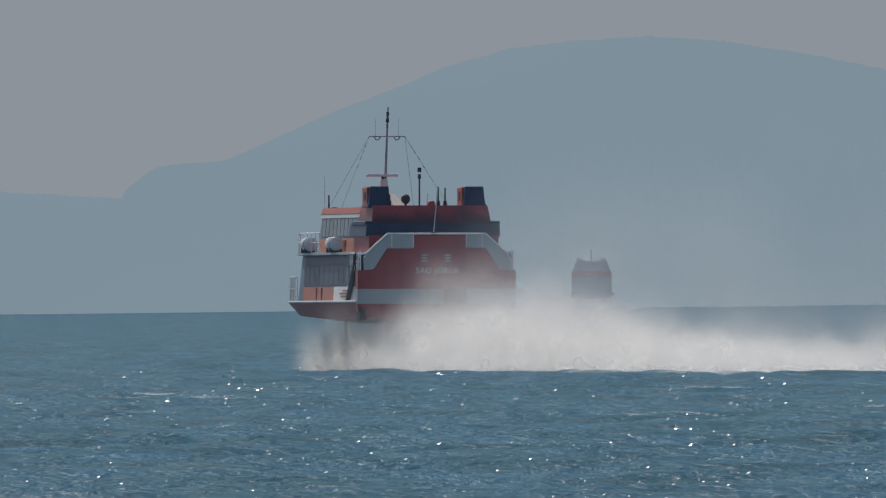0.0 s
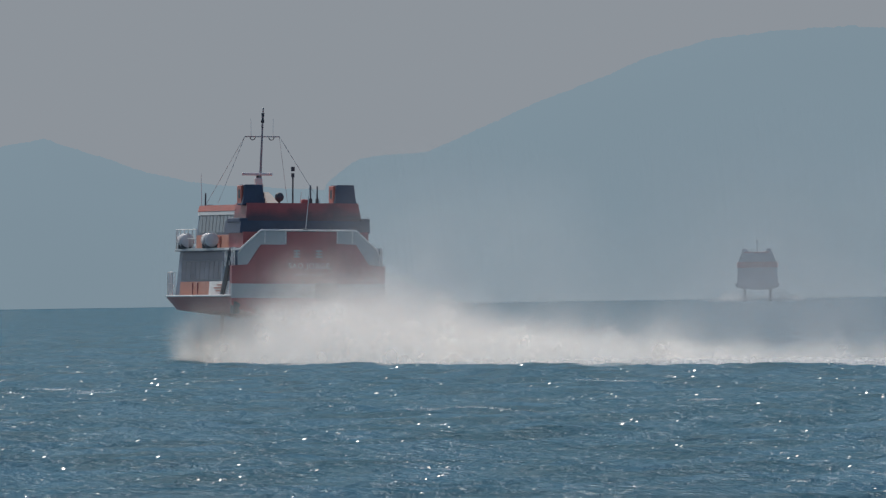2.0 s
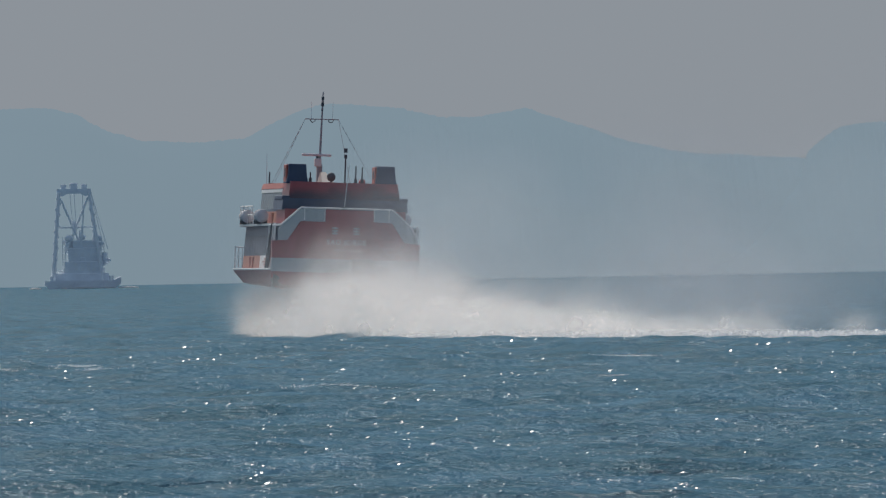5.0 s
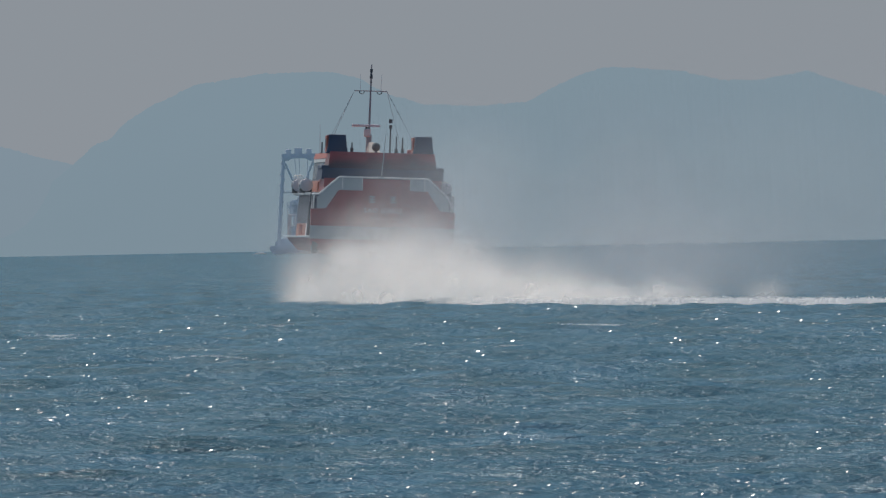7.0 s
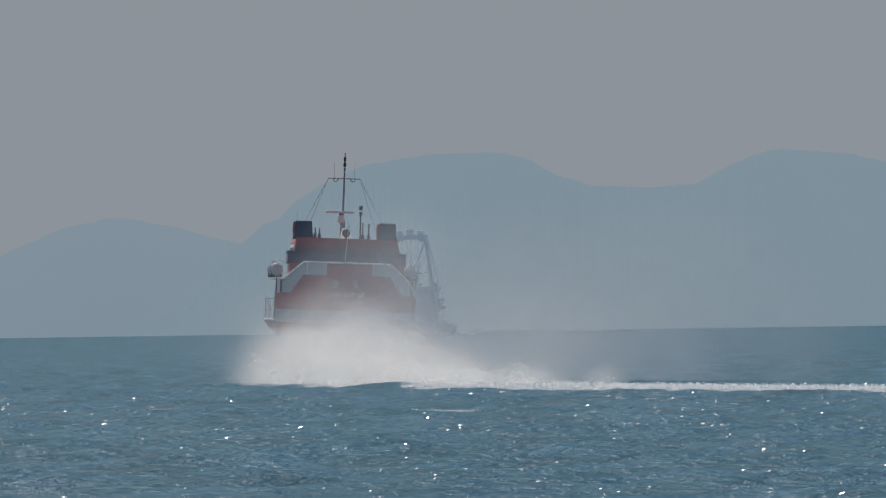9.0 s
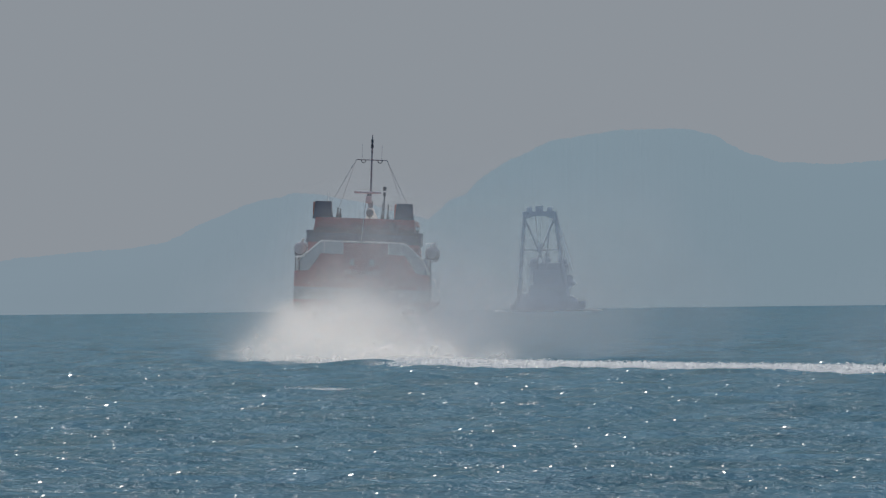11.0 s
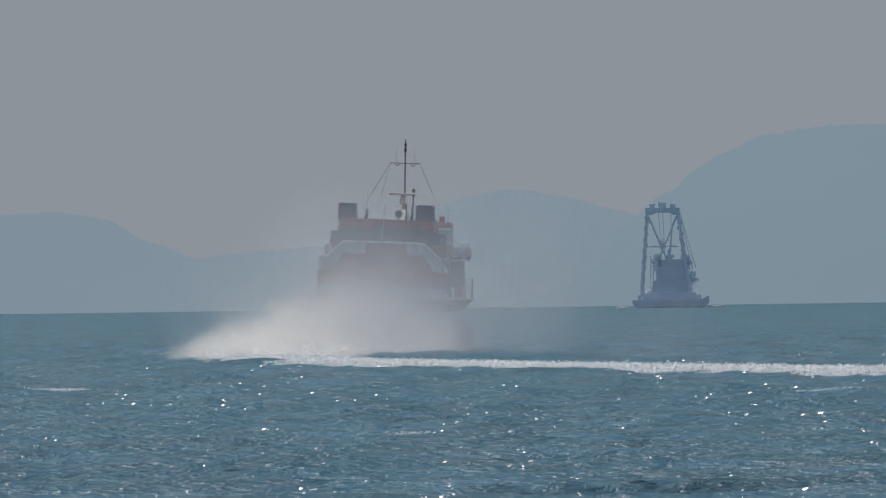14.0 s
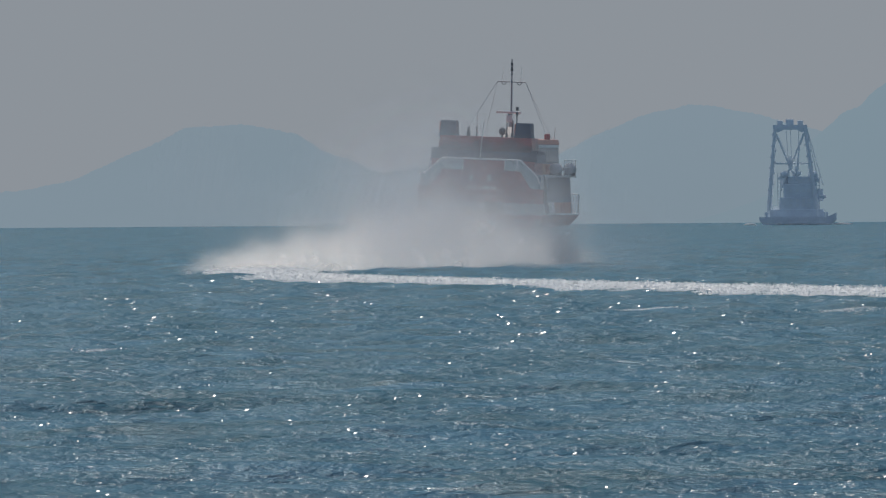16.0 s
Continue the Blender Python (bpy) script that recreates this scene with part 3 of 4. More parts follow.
        loft(bm, [[(side * 3.755, y, 5.06), (side * 3.725, y, 5.5), (side * 3.6, y, 5.5), (side * 3.6, y, 5.06)] for y in (2.3, 15.0)])
        part("shade_strip", bm, NAVY, cabin, "navy band painted for the shade under the deck edge")
        part("pillar", rod(bmesh.new(), (side * 3.92, 0.6, 5.6), (side * 3.95, 2.9, 3.25), 0.13, sides=8), DARK, cabin, "dark raked corner pillar")
        part("locker", boxed(*sorted((side * 3.78, side * 3.9)), 2.5, 3.4, 5.0, 5.45, 0.02), NAVY, cabin)
        part("ventilation_door", boxed(*sorted((side * 3.7, side * 3.83)), 1.0, 2.1, 3.98, 5.35, 0.02), NAVY, cabin, "navy side door")
        for y in (0.7, 2.4, 3.3):      # posts at the stern corner
            part("post", rod(bmesh.new(), (side * 3.88, y, 3.95), (side * 3.84, y, 5.55), 0.05, sides=6), STEEL, cabin)
        lad = bmesh.new()
        for y in (-0.02, 0.4):
            rod(lad, (side * 3.9, y, 3.9), (side * 3.88, y, 5.7), 0.03, sides=6)
        for i in range(6):
            rod(lad, (side * 3.9, -0.02, 4.1 + 0.27 * i), (side * 3.9, 0.4, 4.1 + 0.27 * i), 0.022, sides=6)
        part("ladder", lad, BRIGHT, cabin, "white steel ladder")
    # upper deck
    deck = part("upper_deck", loft(bmesh.new(), [[(-w, y, 5.55), (w, y, 5.55), (w, y, 5.68), (-w, y, 5.68)] for y, w in ((0.5, 3.95), (15.5, 4.05), (18.5, 3.5), (21, 2.2))]), WHITE, root, "grey upper deck")
    for side in (-1, 1):
        rail(deck, [(side * 3.95, 10.2, 5.68), (side * 4.0, 15.4, 5.68)], 0.98, 5)
        rail(deck, [(side * 4.0, 15.4, 5.68), (side * 3.3, 18.6, 5.68)], 0.98, 2)
        rail(deck, [(side * 3.96, 0.45, 4.75), (side * 3.96, 2.2, 4.75)], 0.85, 3)
        rail(hull, [(side * 4.3, 15, 3.2), (side * 3.95, 18, 3.2), (side * 3.0, 21, 3.2)], 1.25, 3)
        for y in (13.2, 6.6):
            bm = bmesh.new()
            rod(bm, (side * 3.92, y - 0.62, 6.1), (side * 3.92, y + 0.62, 6.1), 0.36, sides=20)
            ball(bm, (side * 3.92, y - 0.62, 6.1), 0.36, (1, 0.35, 1), 16)
            ball(bm, (side * 3.92, y + 0.62, 6.1), 0.36, (1, 0.35, 1), 16)
            raft = part("life_raft", bm, CANISTER, root, "grey-white life raft canister on a cradle", smooth=True)
            bm = bmesh.new()
            for dy in (-0.4, 0, 0.4):
                rod(bm, (side * 3.92, y + dy - 0.03, 6.1), (side * 3.92, y + dy + 0.03, 6.1), 0.37, sides=20)
            part("strap", bm, FRAME, raft)
            for dy in (-0.4, 0.4):
                part("cradle", boxed(side * 3.92 - 0.32, side * 3.92 + 0.32, y + dy - 0.05, y + dy + 0.05, 5.66, 5.9), DARK, raft)
    # forward upper house with the bridge
    up = part("upper_cabin", house(bmesh.new(), ((4.6, 3.1, 2.9), (14.5, 3.13, 2.9), (17.3, 2.7, 2.4)), 5.68, 7.62), CABIN, root, "upper cabin with a row of windows")
    for side in (-1, 1):
        bm = bmesh.new()
        loft(bm, [[(side * (w + 0.03), y, 5.7), (side * (w - 0.05), y, 6.38), (side * (w - 0.2), y, 6.38), (side * (w - 0.15), y, 5.7)] for y, w in ((4.62, 3.11), (14.5, 3.14))])
        part("side_panel", bm, ORANGE, up, "orange side panel")
        windows_row(up, side, 4.8, 14.4, 10, 6.5, 7.38, 3.01, 2.93)
        bm = bmesh.new()
        for i in range(5):
            box(bm, *sorted((side * 3.1, side * 3.2)), 7.6, 9.2, 5.75 + 0.12 * i, 5.81 + 0.12 * i)
        part("louvre", bm, ROOF_RED, up, "orange louvred vent")
        part("roof_edge", loft(bmesh.new(), [[(side * (w - 0.1), y, 7.42), (side * (w + 0.06), y, 7.42), (side * (w + 0.06), y, 7.6), (side * (w - 0.1), y, 7.6)] for y, w in ((4.65, 2.92), (14.5, 2.93), (17.2, 2.45))]), BRIGHT, up, "white line under the eaves")
    roof = part("roof", loft(bmesh.new(), [[(-w, y, 7.62), (w, y, 7.62), (w - 0.1, y, 7.93), (-w + 0.1, y, 7.93)] for y, w in ((4.6, 3.0), (14.6, 3.0), (17.4, 2.5))]), ROOF_RED, root, "orange-red cabin roof")
    # engine casing and twin funnels
    casing = part("casing_base", house(bmesh.new(), ((0.9, 3.44, 3.38), (5.2, 3.44, 3.38)), 6.45, 7.08), NAVY, root, "navy casing base")
    part("casing_wall", house(bmesh.new(), ((0.7, 3.3, 3.3), (4.6, 3.3, 3.3)), 5.68, 6.5), RED, casing, "red casing wall")
    body = part("casing", loft(bmesh.new(), [[(-3.05, y0, 7.06), (3.05, y0, 7.06), (2.92, y1, 8.0), (-2.92, y1, 8.0)] for y0, y1 in ((1.3, 1.55), (4.7, 4.7))]), SOOTED_RED, root, "red engine casing")
    for xa, xb, z in ((-3.44, -3.0, 7.1), (3.0, 3.44, 7.1)):
        part("soot_ledge", boxed(xa, xb, 1.0, 4.4, z - 0.1, z + 0.12, 0.04), SOOT, body)
    for side in (-1, 1):
        x = side * 2.42 - 0.1
        bm = loft(bmesh.new(), [[(x - a, 1.85 + s, z), (x + a, 1.85 + s, z), (x + a, 3.3 + s, z), (x - a, 3.3 + s, z)] for a, s, z in ((0.62, 0, 7.9), (0.52, 0.04, 8.3), (0.47, 0.12, 8.96))])
        bmesh.ops.bevel(bm, geom=list(bm.edges), offset=0.04, segments=2, affect="EDGES", profile=0.5)
        fun = part("funnel", bm, SOOT, body, "sooty dark funnel")
        part("funnel_cheek", boxed(x - 0.6, x - 0.48, 2.2, 3.35, 7.9, 8.9, 0.03), ROOF_RED, fun, "red funnel cheek")
        part("exhaust_slot", boxed(x - 0.62, x - 0.5, 2.5, 2.95, 8.25, 8.7), DARK, fun)
    # roof fittings
    bm = loft(bmesh.new(), [[(-0.2, 9.8, 7.9), (0.6, 9.8, 7.9), (0.6, 12.6, 7.9), (-0.2, 12.6, 7.9)], [(-0.05, 11.9, 8.65), (0.2, 11.9, 8.65), (0.2, 12.5, 8.65), (-0.05, 12.5, 8.65)]])
    part("mast_house", bm, CREAM, root, "pale mast foot housing")
    mast = part("mast", rod(bmesh.new(), (0, 13.4, 7.9), (0, 12.4, 13.05), 0.085, 0.035, 10), MAST, root, "grey raked signal mast")
    part("tabernacle", boxed(-0.15, 0.15, 13.0, 13.45, 7.9, 9.1, 0.05), MAST, mast)
    bm = rod(bmesh.new(), (-0.92, 12.68, 11.55), (0.92, 12.68, 11.55), 0.032, sides=6)
    yard = part("yard", bm, MAST, mast, "yardarm with lamps")
    for s in (-1, 1):
        part("whip_aerial", rod(bmesh.new(), (s * 0.58, 12.68, 11.5), (s * 0.6, 12.7, 12.5), 0.014, 0.008, 5), STEEL, yard)
        bm = bmesh.new()
        for i in range(8):
            a, b = math.pi * (1 + i / 8), math.pi * (1 + (i + 1) / 8)
            rod(bm, (s * 0.5 + 0.14 * math.cos(a), 12.68, 11.53 + 0.16 * math.sin(a)), (s * 0.5 + 0.14 * math.cos(b), 12.68, 11.53 + 0.16 * math.sin(b)), 0.025, sides=5)
        part("lamp_hook", bm, DARK, yard)
        bm = rod(bmesh.new(), (s * 0.92, 12.66, 11.55), (s * 2.75, 10.5, 8.0), 0.01, sides=5)
        for q in (0.12, 0.2, 0.3, 0.42):
            rod(bm, (s * (0.92 + 1.83 * q), 12.66 - 2.16 * q, 11.55 - 3.55 * q), (s * (0.92 + 1.83 * (q + 0.03)), 12.66 - 2.16 * (q + 0.03), 11.55 - 3.55 * (q + 0.03)), 0.022, sides=5)
        part("stay", bm, MAST, mast, "thin wire stay with insulators")
        part("forestay", rod(bmesh.new(), (s * 0.92, 12.68, 11.55), (s * 2.2, 16.8, 7.95), 0.009, sides=5), MAST, mast, "thin wire stay")
    bm = bmesh.new()
    for z, r in ((12.0, 0.055), (12.25, 0.085), (12.42, 0.06), (12.6, 0.075)):
        rod(bm, (0, 13.4 - (z - 7.9) * 0.194, z), (0, 13.4 - (z - 7.9) * 0.194, z + 0.18), r, sides=8)
    part("masthead_lamp", bm, DARK, mast, "dark stacked masthead lamps")
    bm = boxed(-0.3, 0.08, 12.85, 13.2, 8.95, 9.4, 0.06)
    radar = part("radar_scanner", bm, RAFT, mast, "white radar gearbox")
    part("scanner_bar", box(bmesh.new(), -1.0, 0.62, 12.9, 13.1, 9.52, 9.66, 0.04), CANISTER, radar, "white radar bar")
    part("scanner_bracket", rod(bmesh.new(), (-0.15, 13.05, 9.3), (-0.15, 13.05, 9.56), 0.07), DARK, radar)
    bm = rod(bmesh.new(), (0.93, 9.0, 7.9), (0.93, 9.0, 9.55), 0.045, 0.04)
    rod(bm, (0.93, 9.0, 9.4), (0.93, 9.0, 9.62), 0.085)
    rod(bm, (0.93, 9.0, 9.72), (0.93, 9.0, 9.95), 0.1)
    part("aerial", bm, DARK, root, "dark stub aerial with lamps")
    bm = rod(bmesh.new(), (0.1, 8.4, 7.9), (0.1, 8.4, 8.15), 0.06)
    ball(bm, (0.1, 8.4, 8.36), 0.24, (1, 0.8, 1.05))
    part("searchlight", bm, DARK, root, "dark round searchlight")
    for x, y, top in ((0.95, 4.3, 8.95), (1.3, 4.3, 8.9), (-1.75, 6.2, 8.6), (-1.55, 4.2, 8.55)):
        bm = rod(bmesh.new(), (x, y, 7.9), (x, y, top), 0.045, 0.035)
        rod(bm, (x, y, 7.9), (x, y, 8.25), 0.09)
        part("vent_pipe", bm, DARK, root, "thin dark vent pipe")
    part("whip_aerial", rod(bmesh.new(), (-2.55, 16.0, 7.9), (-2.6, 15.9, 9.6), 0.02, 0.01, 5), STEEL, root)
    part("whip_aerial", rod(bmesh.new(), (-2.5, 15.2, 7.9), (-2.5, 15.2, 8.6), 0.05, 0.04, 6), DARK, root)
    part("whip_aerial", rod(bmesh.new(), (2.55, 15.2, 7.9), (2.6, 15.2, 8.7), 0.03, 0.015, 5), STEEL, root)
    part("horn", boxed(-2.75, -2.45, 13.2, 13.6, 7.7, 7.98, 0.04), DARK, root, "dark roof horn")
    part("horn", boxed(2.2, 2.55, 13.0, 13.4, 7.9, 8.3, 0.08), RED, root, "red roof horn")
    staff = part("flagstaff", rod(bmesh.new(), (-0.15, 0.1, 6.4), (0.05, -0.1, 8.95), 0.03, 0.022, 6), STEEL, root, "slim white flagstaff")
    part("staff_foot", boxed(-0.3, 0.0, -0.05, 0.25, 6.45, 6.68, 0.03), DARK, staff)
    return root


def far_ferry():
    """A sister vessel miles off, of simpler shape."""
    root = tagged(new("hydrofoil_ferry"), "distant hydrofoil ferry seen from astern, blurred in haze", "ferry")
    part("hull", hull_mesh(), FAR_HULL, root)
    part("transom", plate(bmesh.new(), [(0, 2.0), (3.2, 2.5), (3.7, 2.9), (3.7, 5.2), (-3.7, 5.2), (-3.7, 2.9), (-3.2, 2.5)], -0.06, 0.4), FAR_HULL, root)
    part("lower_cabin", house(bmesh.new(), ((0.5, 3.75, 3.6), (15, 3.85, 3.7), (21, 2.6, 2.3)), 3.2, 6.2), FAR_HULL, root)
    part("band", house(bmesh.new(), ((0.3, 3.72, 3.62), (15, 3.9, 3.75)), 6.2, 7.3), FAR_RED, root, "red band paled by haze")
    part("upper_cabin", house(bmesh.new(), ((0.8, 3.5, 2.9), (15, 3.5, 2.9)), 7.3, 9.0), FAR_HULL, root)
    for x in (-2.2, 2.2):
        part("funnel", boxed(x - 0.5, x + 0.5, 2, 3.5, 8.9, 9.8, 0.05), FAR_HULL, root)
    for x in (-2.4, 2.4):
        part("foil_strut", boxed(x - 0.3, x + 0.3, 2, 4, -0.4, 2.5), FAR_HULL, root)
    part("roof", boxed(-2.4, 2.4, 1.2, 14, 9.0, 9.2, 0.05), FAR_RED, root)
    part("mast", rod(bmesh.new(), (0, 12, 9), (0, 12, 11.4), 0.1), FAR_HULL, root)
    r = np.random.default_rng(9)
    x = np.concatenate([r.normal(-4.6, 1.6, 1800), r.normal(5.2, 1.8, 1600), r.normal(0, 3.0, 600)])
    z = r.beta(1, 2, 4000) * 2.6 * np.exp(-((np.abs(x) - 4) / 4) ** 2)
    wash = specks("wash", np.stack([x, r.normal(-1, 2, 4000), z], axis=1), 0.09, SPRAY)
    wash.parent = root
    tagged(wash, "white wash under the hull", kind="stuff")
    return root


# ---- crane barge ----
def crane_barge():
    root = tagged(new("crane_barge"), "blue-grey floating crane barge with a tall lattice A-frame", "barge")
    hull = loft(bmesh.new(), [[(x, -5, z0), (x, 5, z0), (x, 5, z1), (x, -5, z1)] for x, z0, z1 in ((-7.2, 0.9, 1.5), (-6.2, -0.4, 1.5), (5.8, -0.4, 1.5), (7.3, 0.9, 2.2))])
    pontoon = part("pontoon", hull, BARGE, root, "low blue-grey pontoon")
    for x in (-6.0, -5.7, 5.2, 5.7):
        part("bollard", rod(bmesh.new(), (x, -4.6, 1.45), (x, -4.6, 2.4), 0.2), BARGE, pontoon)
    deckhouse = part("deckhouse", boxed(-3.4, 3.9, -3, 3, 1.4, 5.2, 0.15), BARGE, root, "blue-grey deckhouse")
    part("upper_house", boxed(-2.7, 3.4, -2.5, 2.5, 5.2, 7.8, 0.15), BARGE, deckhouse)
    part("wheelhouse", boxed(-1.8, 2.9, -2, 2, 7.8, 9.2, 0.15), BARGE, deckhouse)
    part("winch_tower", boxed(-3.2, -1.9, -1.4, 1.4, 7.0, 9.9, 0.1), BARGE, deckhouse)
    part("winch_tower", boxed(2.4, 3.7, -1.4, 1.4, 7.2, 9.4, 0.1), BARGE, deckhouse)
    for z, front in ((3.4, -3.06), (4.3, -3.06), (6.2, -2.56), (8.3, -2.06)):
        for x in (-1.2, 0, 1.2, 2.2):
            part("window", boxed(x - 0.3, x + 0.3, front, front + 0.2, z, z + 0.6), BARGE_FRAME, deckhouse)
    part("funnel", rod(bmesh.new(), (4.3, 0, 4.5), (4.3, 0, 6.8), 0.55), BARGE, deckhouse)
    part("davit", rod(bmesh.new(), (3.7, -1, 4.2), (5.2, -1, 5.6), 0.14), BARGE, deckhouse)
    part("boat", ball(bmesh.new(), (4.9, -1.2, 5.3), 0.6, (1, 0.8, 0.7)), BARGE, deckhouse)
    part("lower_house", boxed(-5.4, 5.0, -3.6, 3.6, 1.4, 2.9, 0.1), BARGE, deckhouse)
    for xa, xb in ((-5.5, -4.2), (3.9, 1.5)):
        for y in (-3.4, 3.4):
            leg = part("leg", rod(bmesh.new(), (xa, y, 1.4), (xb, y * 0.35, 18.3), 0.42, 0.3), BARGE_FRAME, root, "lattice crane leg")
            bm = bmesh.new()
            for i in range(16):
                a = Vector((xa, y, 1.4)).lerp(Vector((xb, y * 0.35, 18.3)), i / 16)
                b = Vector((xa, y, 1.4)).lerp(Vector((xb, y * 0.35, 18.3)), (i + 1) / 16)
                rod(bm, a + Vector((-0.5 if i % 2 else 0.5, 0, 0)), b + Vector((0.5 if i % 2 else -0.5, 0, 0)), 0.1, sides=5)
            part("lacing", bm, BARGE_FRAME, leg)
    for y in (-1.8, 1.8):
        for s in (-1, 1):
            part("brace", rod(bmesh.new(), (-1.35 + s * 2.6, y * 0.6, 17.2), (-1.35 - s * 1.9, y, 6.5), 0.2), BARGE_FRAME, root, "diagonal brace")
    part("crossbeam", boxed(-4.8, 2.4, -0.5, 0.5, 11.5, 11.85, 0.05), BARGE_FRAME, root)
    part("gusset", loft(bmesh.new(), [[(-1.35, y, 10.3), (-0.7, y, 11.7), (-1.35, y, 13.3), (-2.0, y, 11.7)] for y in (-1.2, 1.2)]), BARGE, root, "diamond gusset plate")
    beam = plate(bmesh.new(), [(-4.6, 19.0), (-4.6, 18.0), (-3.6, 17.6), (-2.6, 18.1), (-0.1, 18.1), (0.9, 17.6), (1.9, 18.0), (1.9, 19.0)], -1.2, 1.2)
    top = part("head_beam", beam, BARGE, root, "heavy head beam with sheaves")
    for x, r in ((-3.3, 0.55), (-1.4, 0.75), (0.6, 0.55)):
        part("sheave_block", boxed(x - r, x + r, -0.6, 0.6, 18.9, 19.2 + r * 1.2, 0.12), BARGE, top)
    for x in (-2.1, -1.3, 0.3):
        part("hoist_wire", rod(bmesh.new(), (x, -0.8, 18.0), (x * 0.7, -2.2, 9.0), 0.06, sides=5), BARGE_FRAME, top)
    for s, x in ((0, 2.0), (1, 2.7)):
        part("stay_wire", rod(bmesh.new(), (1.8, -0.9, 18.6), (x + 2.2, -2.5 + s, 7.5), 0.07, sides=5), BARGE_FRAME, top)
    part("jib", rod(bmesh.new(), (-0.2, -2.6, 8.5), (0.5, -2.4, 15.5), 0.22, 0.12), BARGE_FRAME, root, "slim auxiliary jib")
    for x, y, z, r in ((-2.4, -1.5, 9.6, 0.8), (-3.1, -1.0, 8.9, 0.6), (3.1, -1.0, 9.6, 0.75), (0.2, -1.6, 9.8, 0.6), (3.6, -1.2, 8.6, 0.55)):
        part("winch", ball(bmesh.new(), (x, y, z), r, (1, 0.8, 0.8)), BARGE, deckhouse)
    r = random.Random(12)
    for i in range(26):            # lockers, reels and gear heaped on the decks
        floor = (2.85, 5.15, 7.75, 9.15)[i % 4]
        wide = (4.9, 3.6, 3.1, 2.6)[i % 4]
        x, w, h = r.uniform(-wide, wide), r.uniform(0.2, 0.6), r.uniform(0.4, 1.2)
        y = r.uniform(-2.6, -0.6) * (1 - 0.15 * (i % 4))
        if i % 3:
            part("locker", boxed(x - w, x + w, y - 0.4, y + 0.4, floor, floor + h, 0.05), BARGE if i % 2 else BARGE_FRAME, deckhouse)
        else:
            part("vent_post", rod(bmesh.new(), (x, y, floor), (x + r.uniform(-0.2, 0.2), y, floor + h * 1.8), 0.16, 0.1), BARGE, deckhouse)
    for x, a, b in ((-3.45, 1.4, 9.9), (3.95, 1.4, 9.4), (-5.45, 1.4, 2.9)):
        bm = bmesh.new()
        for k in range(int((b - a) / 0.6)):
            rod(bm, (x - 0.25, -2.9, a + 0.6 * k), (x + 0.25, -2.9, a + 0.6 * k), 0.05, sides=5)
        for dx in (-0.25, 0.25):
            rod(bm, (x + dx, -2.9, a), (x + dx, -2.9, b), 0.06, sides=5)
        part("ladder", bm, BARGE_FRAME, deckhouse)
    for x, w in ((-9.0, 1.2), (-3.5, 0.7), (0.2, 2.6), (4.6, 1.5), (8.6, 2.0)):
        part("bow_wave", ball(bmesh.new(), (x, -5.3, 0.05), 1.0, (w, 0.6, 0.28)), FOAM, root, "white wash along the waterline", smooth=True)
    return root


# ---- foam and spray ----
def specks(name, places, size, material, flat=1.0):
    """Many small flecks of white water as one mesh, a three-cornered one for each place."""
    n = len(places)
    r = np.random.default_rng(n)
    v = r.normal(size=(n, 3, 3))
    v -= v.mean(axis=1, keepdims=True)
    v /= np.linalg.norm(v, axis=2).mean(axis=1)[:, None, None]
    v[:, :, 2] *= flat
    v = v * (size * np.exp(r.normal(0, 0.3, n)))[:, None, None] + np.asarray(places)[:, None, :]
    me = bpy.data.meshes.new(name)
    me.vertices.add(n * 3)
    me.vertices.foreach_set("co", v.reshape(-1))
    me.loops.add(n * 3)
    me.loops.foreach_set("vertex_index", np.arange(n * 3, dtype=np.int32))
    me.polygons.add(n)
    me.polygons.foreach_set("loop_start", np.arange(0, n * 3, 3, dtype=np.int32))
    me.update(calc_edges=True)
    me.materials.append(material)
    return new(name, me)


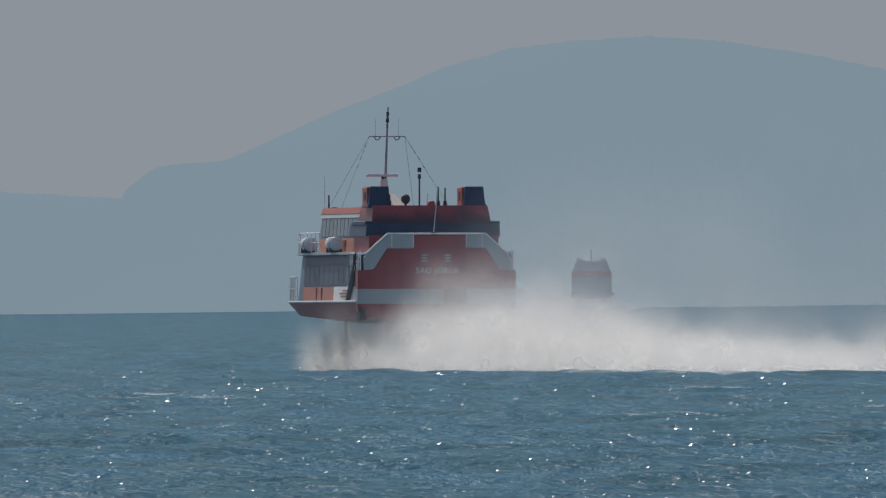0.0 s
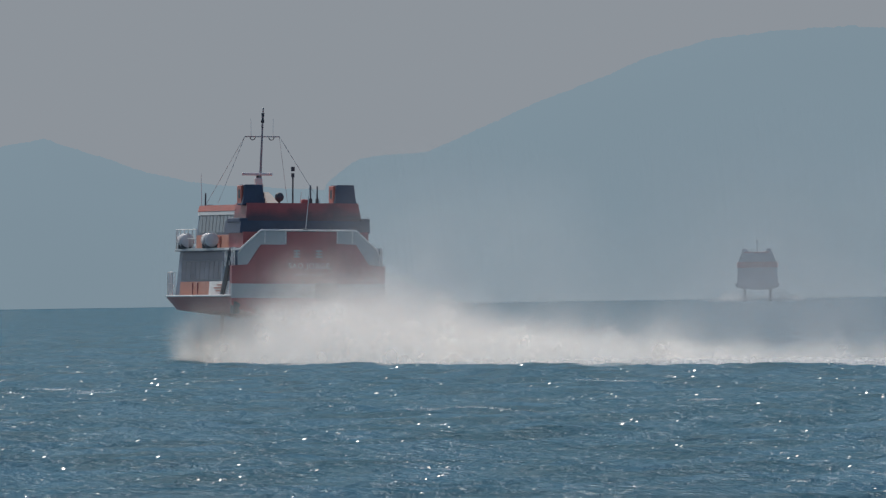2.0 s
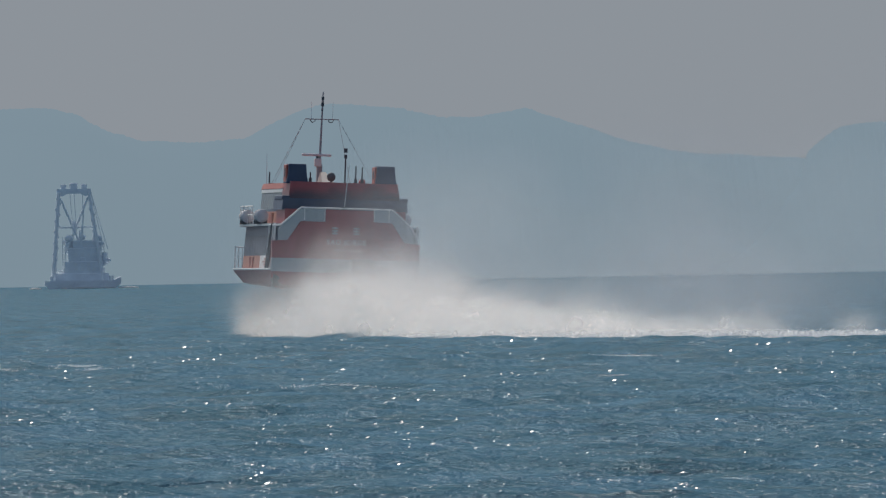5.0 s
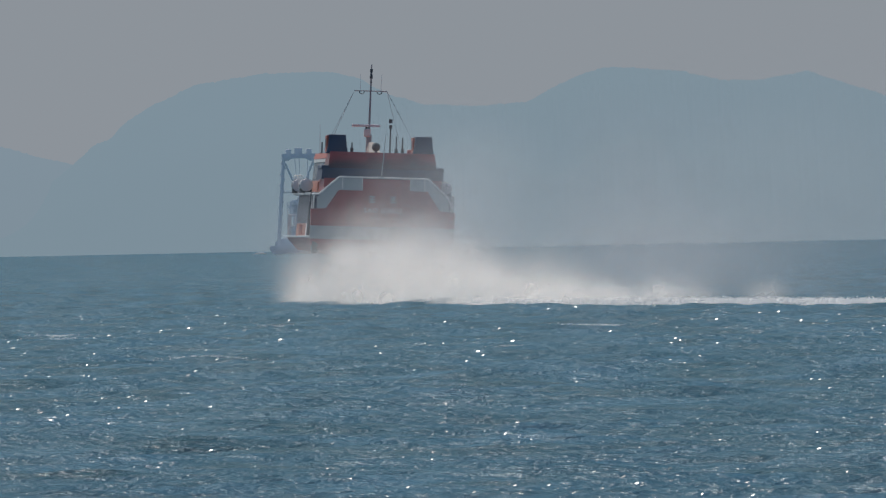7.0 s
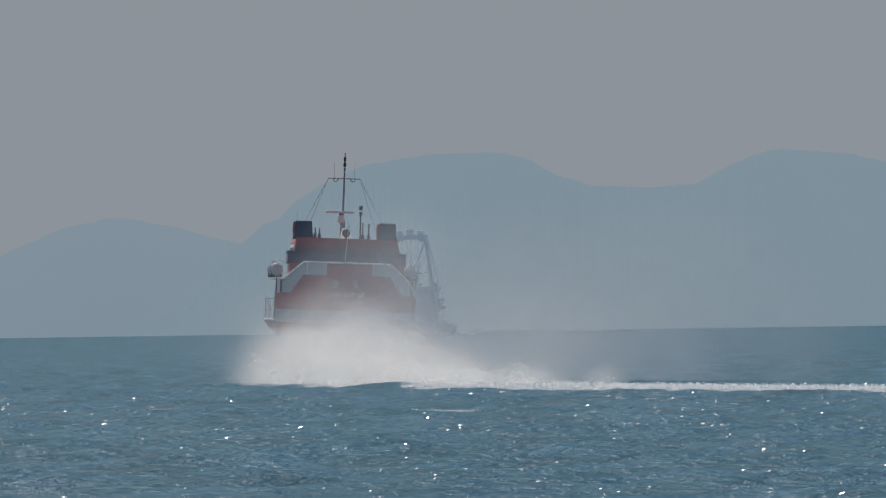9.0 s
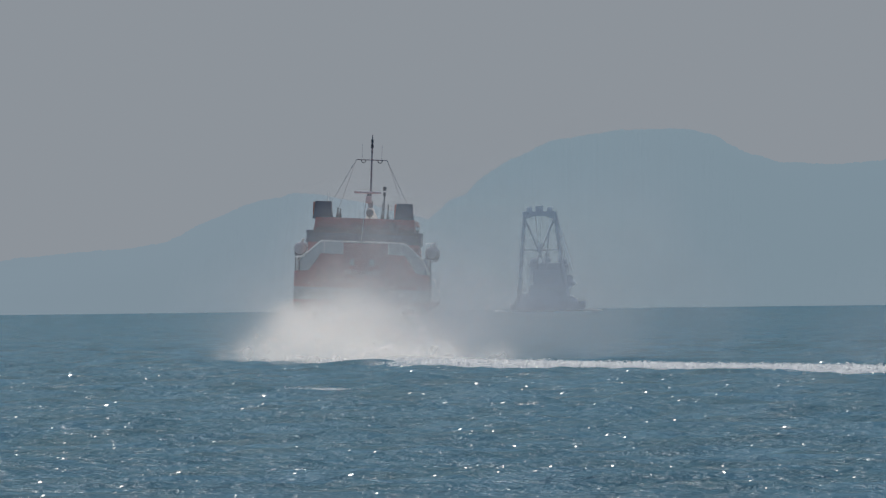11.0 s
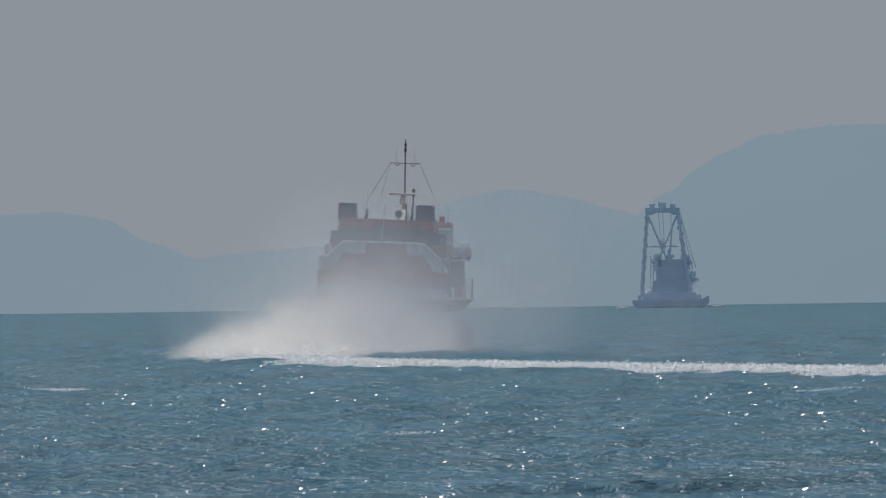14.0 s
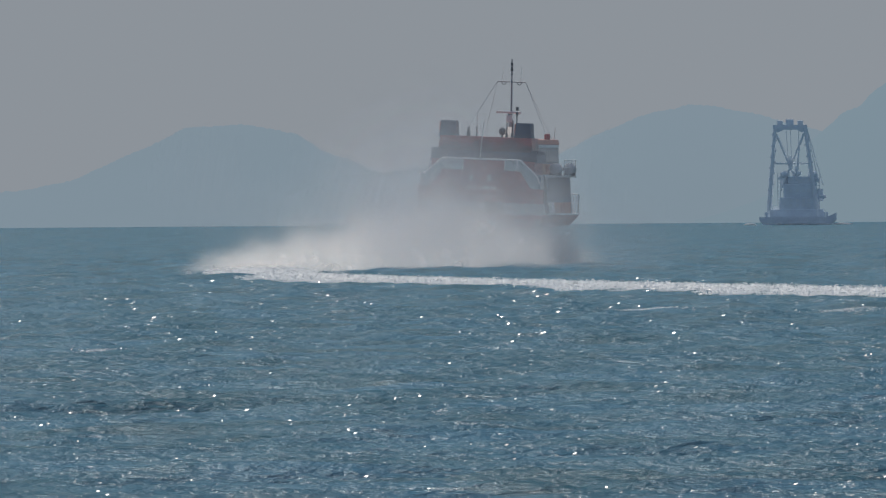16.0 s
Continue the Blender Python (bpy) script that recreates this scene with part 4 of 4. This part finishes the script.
def puffs(name, places, sizes, material, peaks):
    """Soft wisps of mist as one mesh: each lies across the trail, is thickest in the middle and thins to nothing at its rim."""
    n = len(places)
    r = np.random.default_rng(n + 7)
    sides = 8
    ang = np.arange(sides) * 2 * math.pi / sides
    rim = np.stack([np.cos(ang), 0 * ang, np.sin(ang)], axis=1)
    ringed = np.concatenate([np.zeros((1, 3)), rim * 0.5, rim])
    a, b = r.normal(0, 0.15, n), r.normal(0, 0.15, n)
    zero, one = np.zeros(n), np.ones(n)
    yaw = np.stack([np.cos(a), -np.sin(a), zero, np.sin(a), np.cos(a), zero, zero, zero, one], 1).reshape(n, 3, 3)
    tip = np.stack([one, zero, zero, zero, np.cos(b), -np.sin(b), zero, np.sin(b), np.cos(b)], 1).reshape(n, 3, 3)
    s = np.asarray(sizes) * np.exp(r.normal(0, 0.3, n))
    v = np.einsum("nij,njl,kl->nki", yaw, tip, ringed) * s[:, None, None] + np.asarray(places)[:, None, :]
    i = np.arange(sides)
    j = (i + 1) % sides
    tri = np.concatenate([np.stack([0 * i, 1 + i, 1 + j], 1), np.stack([1 + i, 9 + i, 9 + j], 1), np.stack([1 + i, 9 + j, 1 + j], 1)])
    f = (np.arange(n)[:, None, None] * 17 + tri[None]).reshape(-1)
    me = bpy.data.meshes.new(name)
    me.vertices.add(n * 17)
    me.vertices.foreach_set("co", v.reshape(-1))
    me.loops.add(len(f))
    me.loops.foreach_set("vertex_index", f.astype(np.int32))
    me.polygons.add(len(f) // 3)
    me.polygons.foreach_set("loop_start", np.arange(0, len(f), 3, dtype=np.int32))
    me.update(calc_edges=True)
    cover = me.attributes.new("cover", "FLOAT", "POINT")
    shade = np.concatenate([[1.0], np.full(8, 0.6), np.zeros(8)])
    cover.data.foreach_set("value", (np.repeat(np.asarray(peaks) * r.uniform(0.5, 1, n), 17) * np.tile(shade, n)).astype(np.float32))
    me.materials.append(material)
    return new(name, me)


# how the spray thins and sinks behind the stern: seconds behind, height of the dense part, of the mist, wisps of each for a metre of the trail
TRAIL = ((-1.1, 1.4, 1.8, 0, 0), (-0.85, 1.6, 2.4, 5, 0.4), (-0.6, 2.1, 3.0, 15, 0.8), (-0.2, 2.5, 3.6, 25, 1.1), (0.0, 2.7, 4.4, 28, 1.6), (0.4, 2.9, 5.4, 25, 2.6),
         (1.0, 2.9, 6.4, 19, 3.2), (1.7, 2.4, 7.0, 13, 3.3), (2.5, 1.75, 7.5, 8.5, 3.0), (3.5, 1.25, 8.0, 5.4, 2.6), (5.0, 0.85, 8.2, 3.0, 2.2), (6.5, 0.5, 8.2, 1.0, 1.9),
         (8.5, 0.4, 8.0, 0.3, 1.4), (10.5, 0.3, 7.6, 0.0, 0.7), (12.0, 0.3, 7.0, 0.0, 0.0))
STEP = 0.25


def spray_piece(d, i):
    """Spray over one stretch of the trail, in the frame of the stern d seconds before."""
    r = np.random.default_rng(100 + i)
    h1, h2, n1, n2 = [lerp([(row[0], row[k]) for row in TRAIL], d) for k in (1, 2, 3, 4)]
    metres = STEP * 20
    # dense heart, loose billows over it, high drifting haze, single drops: height, number, sinking, size and cover of the wisps
    layers = {"spray": ((h1, n1 * 1.1, 1.3, 1.1, 0.36), (h1 * 1.7, n1 * 0.5, 1.2, 1.5, 0.1)), "haze": ((h2, n2 * 0.22, 0.9, 3.6 + 0.25 * max(d, 0), 0.1),), "droplets": ((h1, n1 * 2, 1.1, 0, 0),)}
    made = {}
    for kind, rows in layers.items():
        places, sizes, peaks = [], [], []
        for high, count, power, size, peak in rows:
            n = int(count * metres)
            if n < 1:
                continue
            y = r.uniform(-0.75, 0.75, n) * metres
            half = (3.5 if -0.6 < d < 0.3 else 3.1) + (0.5 if kind == "haze" else 0.22) * max(0, d) + 0.25 * high
            wide = 1.0 if d < 0.3 else 1.6
            x = np.clip(r.normal(0, 0.5, n), -wide, wide) * half
            if kind == "haze":         # the breeze carries it off to one side
                x = x * 1.15 + 1.2 * max(d, 0)
            top = high * (0.76 + 0.24 * np.sin(x * 1.3 + i) * np.sin(y * 0.9 + 2 * i) + 0.15 * np.sin(x * 3.1 + 2.3 * i)) * np.exp(-0.10 * (x / half) ** 2)
            z = -0.3 + (top + 0.3) * r.beta(1.0, 1.7 * power, n) * 1.25
            places.append(np.stack([x, y, np.maximum(z, 0.1) if size else z], axis=1))
            sizes += [size] * n
            peaks += [peak] * n
        if places and kind == "droplets":
            made[kind] = specks("droplets", np.concatenate(places), 0.02, SPRAY)
        elif places:
            made[kind] = puffs(kind, np.concatenate(places), sizes, MIST if kind == "spray" else HAZE, peaks)
    if not made:
        return None
    words = {"spray": "white cloud of fine sea spray behind the ferry", "haze": "thin grey haze of mist and exhaust over the wake", "droplets": "fine white droplets"}
    root = made.get("spray") or made["haze"]
    for kind, ob in made.items():
        if ob is root:
            tagged(ob, words[kind], "spray" if kind == "spray" else "haze", "spray trail", "stuff")
        else:
            ob.parent = root
            tagged(ob, words[kind], kind="stuff")
    return root


def foam_piece(i):
    """A ragged raft of foam, one stretch of the wake."""
    r = np.random.default_rng(500 + i)
    n = 6500
    x = np.clip(r.normal(0, 0.5, n), -1.15, 1.15) * 2.5
    y = r.uniform(-0.62, 0.62, n) * STEP * 20
    lump = 0.5 + 0.5 * np.sin(x * 1.7 + i) * np.sin(y * 1.9 + 1.7 * i) + 0.3 * np.sin(y * 4.3 + x * 2.9)
    z = -0.06 + 0.48 * r.beta(1.2, 1.9, n) * np.clip(0.55 + 0.45 * lump, 0.1, 1.2) * (1 - 0.5 * (x / 5.1) ** 2)
    ob = specks("foam", np.stack([x, y, z], axis=1), 0.06, FOAM, 0.45)
    return tagged(ob, "ragged white foam of the wake on the sea", "foam", "wake", "stuff")


def whitecap(x, y, length):
    """A short ragged streak of foam on a breaking wave."""
    r = np.random.default_rng(int(abs(x * 31 + y)))
    n = int(380 * length)
    a = r.normal(0, 0.32, n) * length
    b = r.normal(0, 0.5, n)
    z = swell(np.array(x + a), np.array(y + b)) + r.uniform(0.0, 0.05, n)
    ob = specks("whitecap", np.stack([a, b, z], axis=1), 0.03, FOAM, 0.4)
    ob.matrix_basis = pose(x, y, 0)
    return tagged(ob, "thin white streak of breaking foam on a wave", "foam", "whitecaps", "stuff")


for wx, wy, wl_ in ((-22.1, 654.9, 3.02), (-14.0, 745.2, 0.57), (-7.7, 680.7, 2.61), (-13.7, 838.7, 1.29), (-11.3, 666.1, 2.05), (-17.3, 674.5, 2.59), (-17.5, 827.9, 1.27), (-17.1, 854.0, 2.41), (-7.9, 672.7, 1.89), (-15.1, 936.4, 2.88), (5.1, 873.1, 1.79), (-14.5, 866.8, 1.33), (6.4, 847.7, 1.95), (-5.3, 925.3, 1.66), (1.9, 714.9, 1.46), (27.9, 570.1, 0.88), (43.5, 754.7, 1.74), (43.3, 392.1, 0.30), (36.8, 758.6, 1.75)):
    whitecap(wx, wy, wl_)
FERRY = ferry()
OTHER = far_ferry()
CRANE = crane_barge()
PIECES = [(d, ob) for d, ob in ((-0.9 + STEP * i, spray_piece(-0.9 + STEP * i, i)) for i in range(51)) if ob]
FOAMS = [(-13 + STEP * i, foam_piece(i)) for i in range(116)]


def motions():
    times = [0.5 * i for i in range(33)]
    rows = []
    for t in times:
        x, y, a = stern(t)
        x += lerp([(r[0], r[1]) for r in SWERVE], t)
        a += lerp([(r[0], r[2]) for r in SWERVE], t)
        rows.append((t, Matrix.Translation((x, y, 0.2 + 0.0155 * t + eye(t) - 3.9)) @ pose(0, 0, 0, 0, 0, -a) @ pose(0, 0, 0, 0, lerp(BANK, t), 0)))
    walk(FERRY, rows)
    walk(CRANE, [(t, pose(38.126 + -4.5004 * t, 4200, 0)) for t in (0, 16)])
    walk(OTHER, [(t, pose(231.662 + -2.0442 * t, 4100 + 6 * t, 0.1, 0, 0, -4)) for t in (0, 16)])
    for d, ob in PIECES:
        rows = []
        for t in times:
            x, y, a = stern(t - d)
            rows.append((t, pose(x, y, 0, 0, 0, -a)))
        walk(ob, rows)
    for s, ob in FOAMS:
        x, y, a = stern(s)
        low, up = pose(x, y, -1.2, 0, 0, -a), pose(x, y, 0, 0, 0, -a)
        if s <= -0.5:
            walk(ob, [(0, up), (16, up)])
        else:
            start = max(0, s - 0.3)
            rows = [(0, low)] + ([(start, low)] if start > 0 else []) + [(min(16, s + 0.4), up if s + 0.4 <= 16 else low)]
            if s + 0.4 < 16:
                rows.append((16, up))
            walk(ob, rows)


motions()
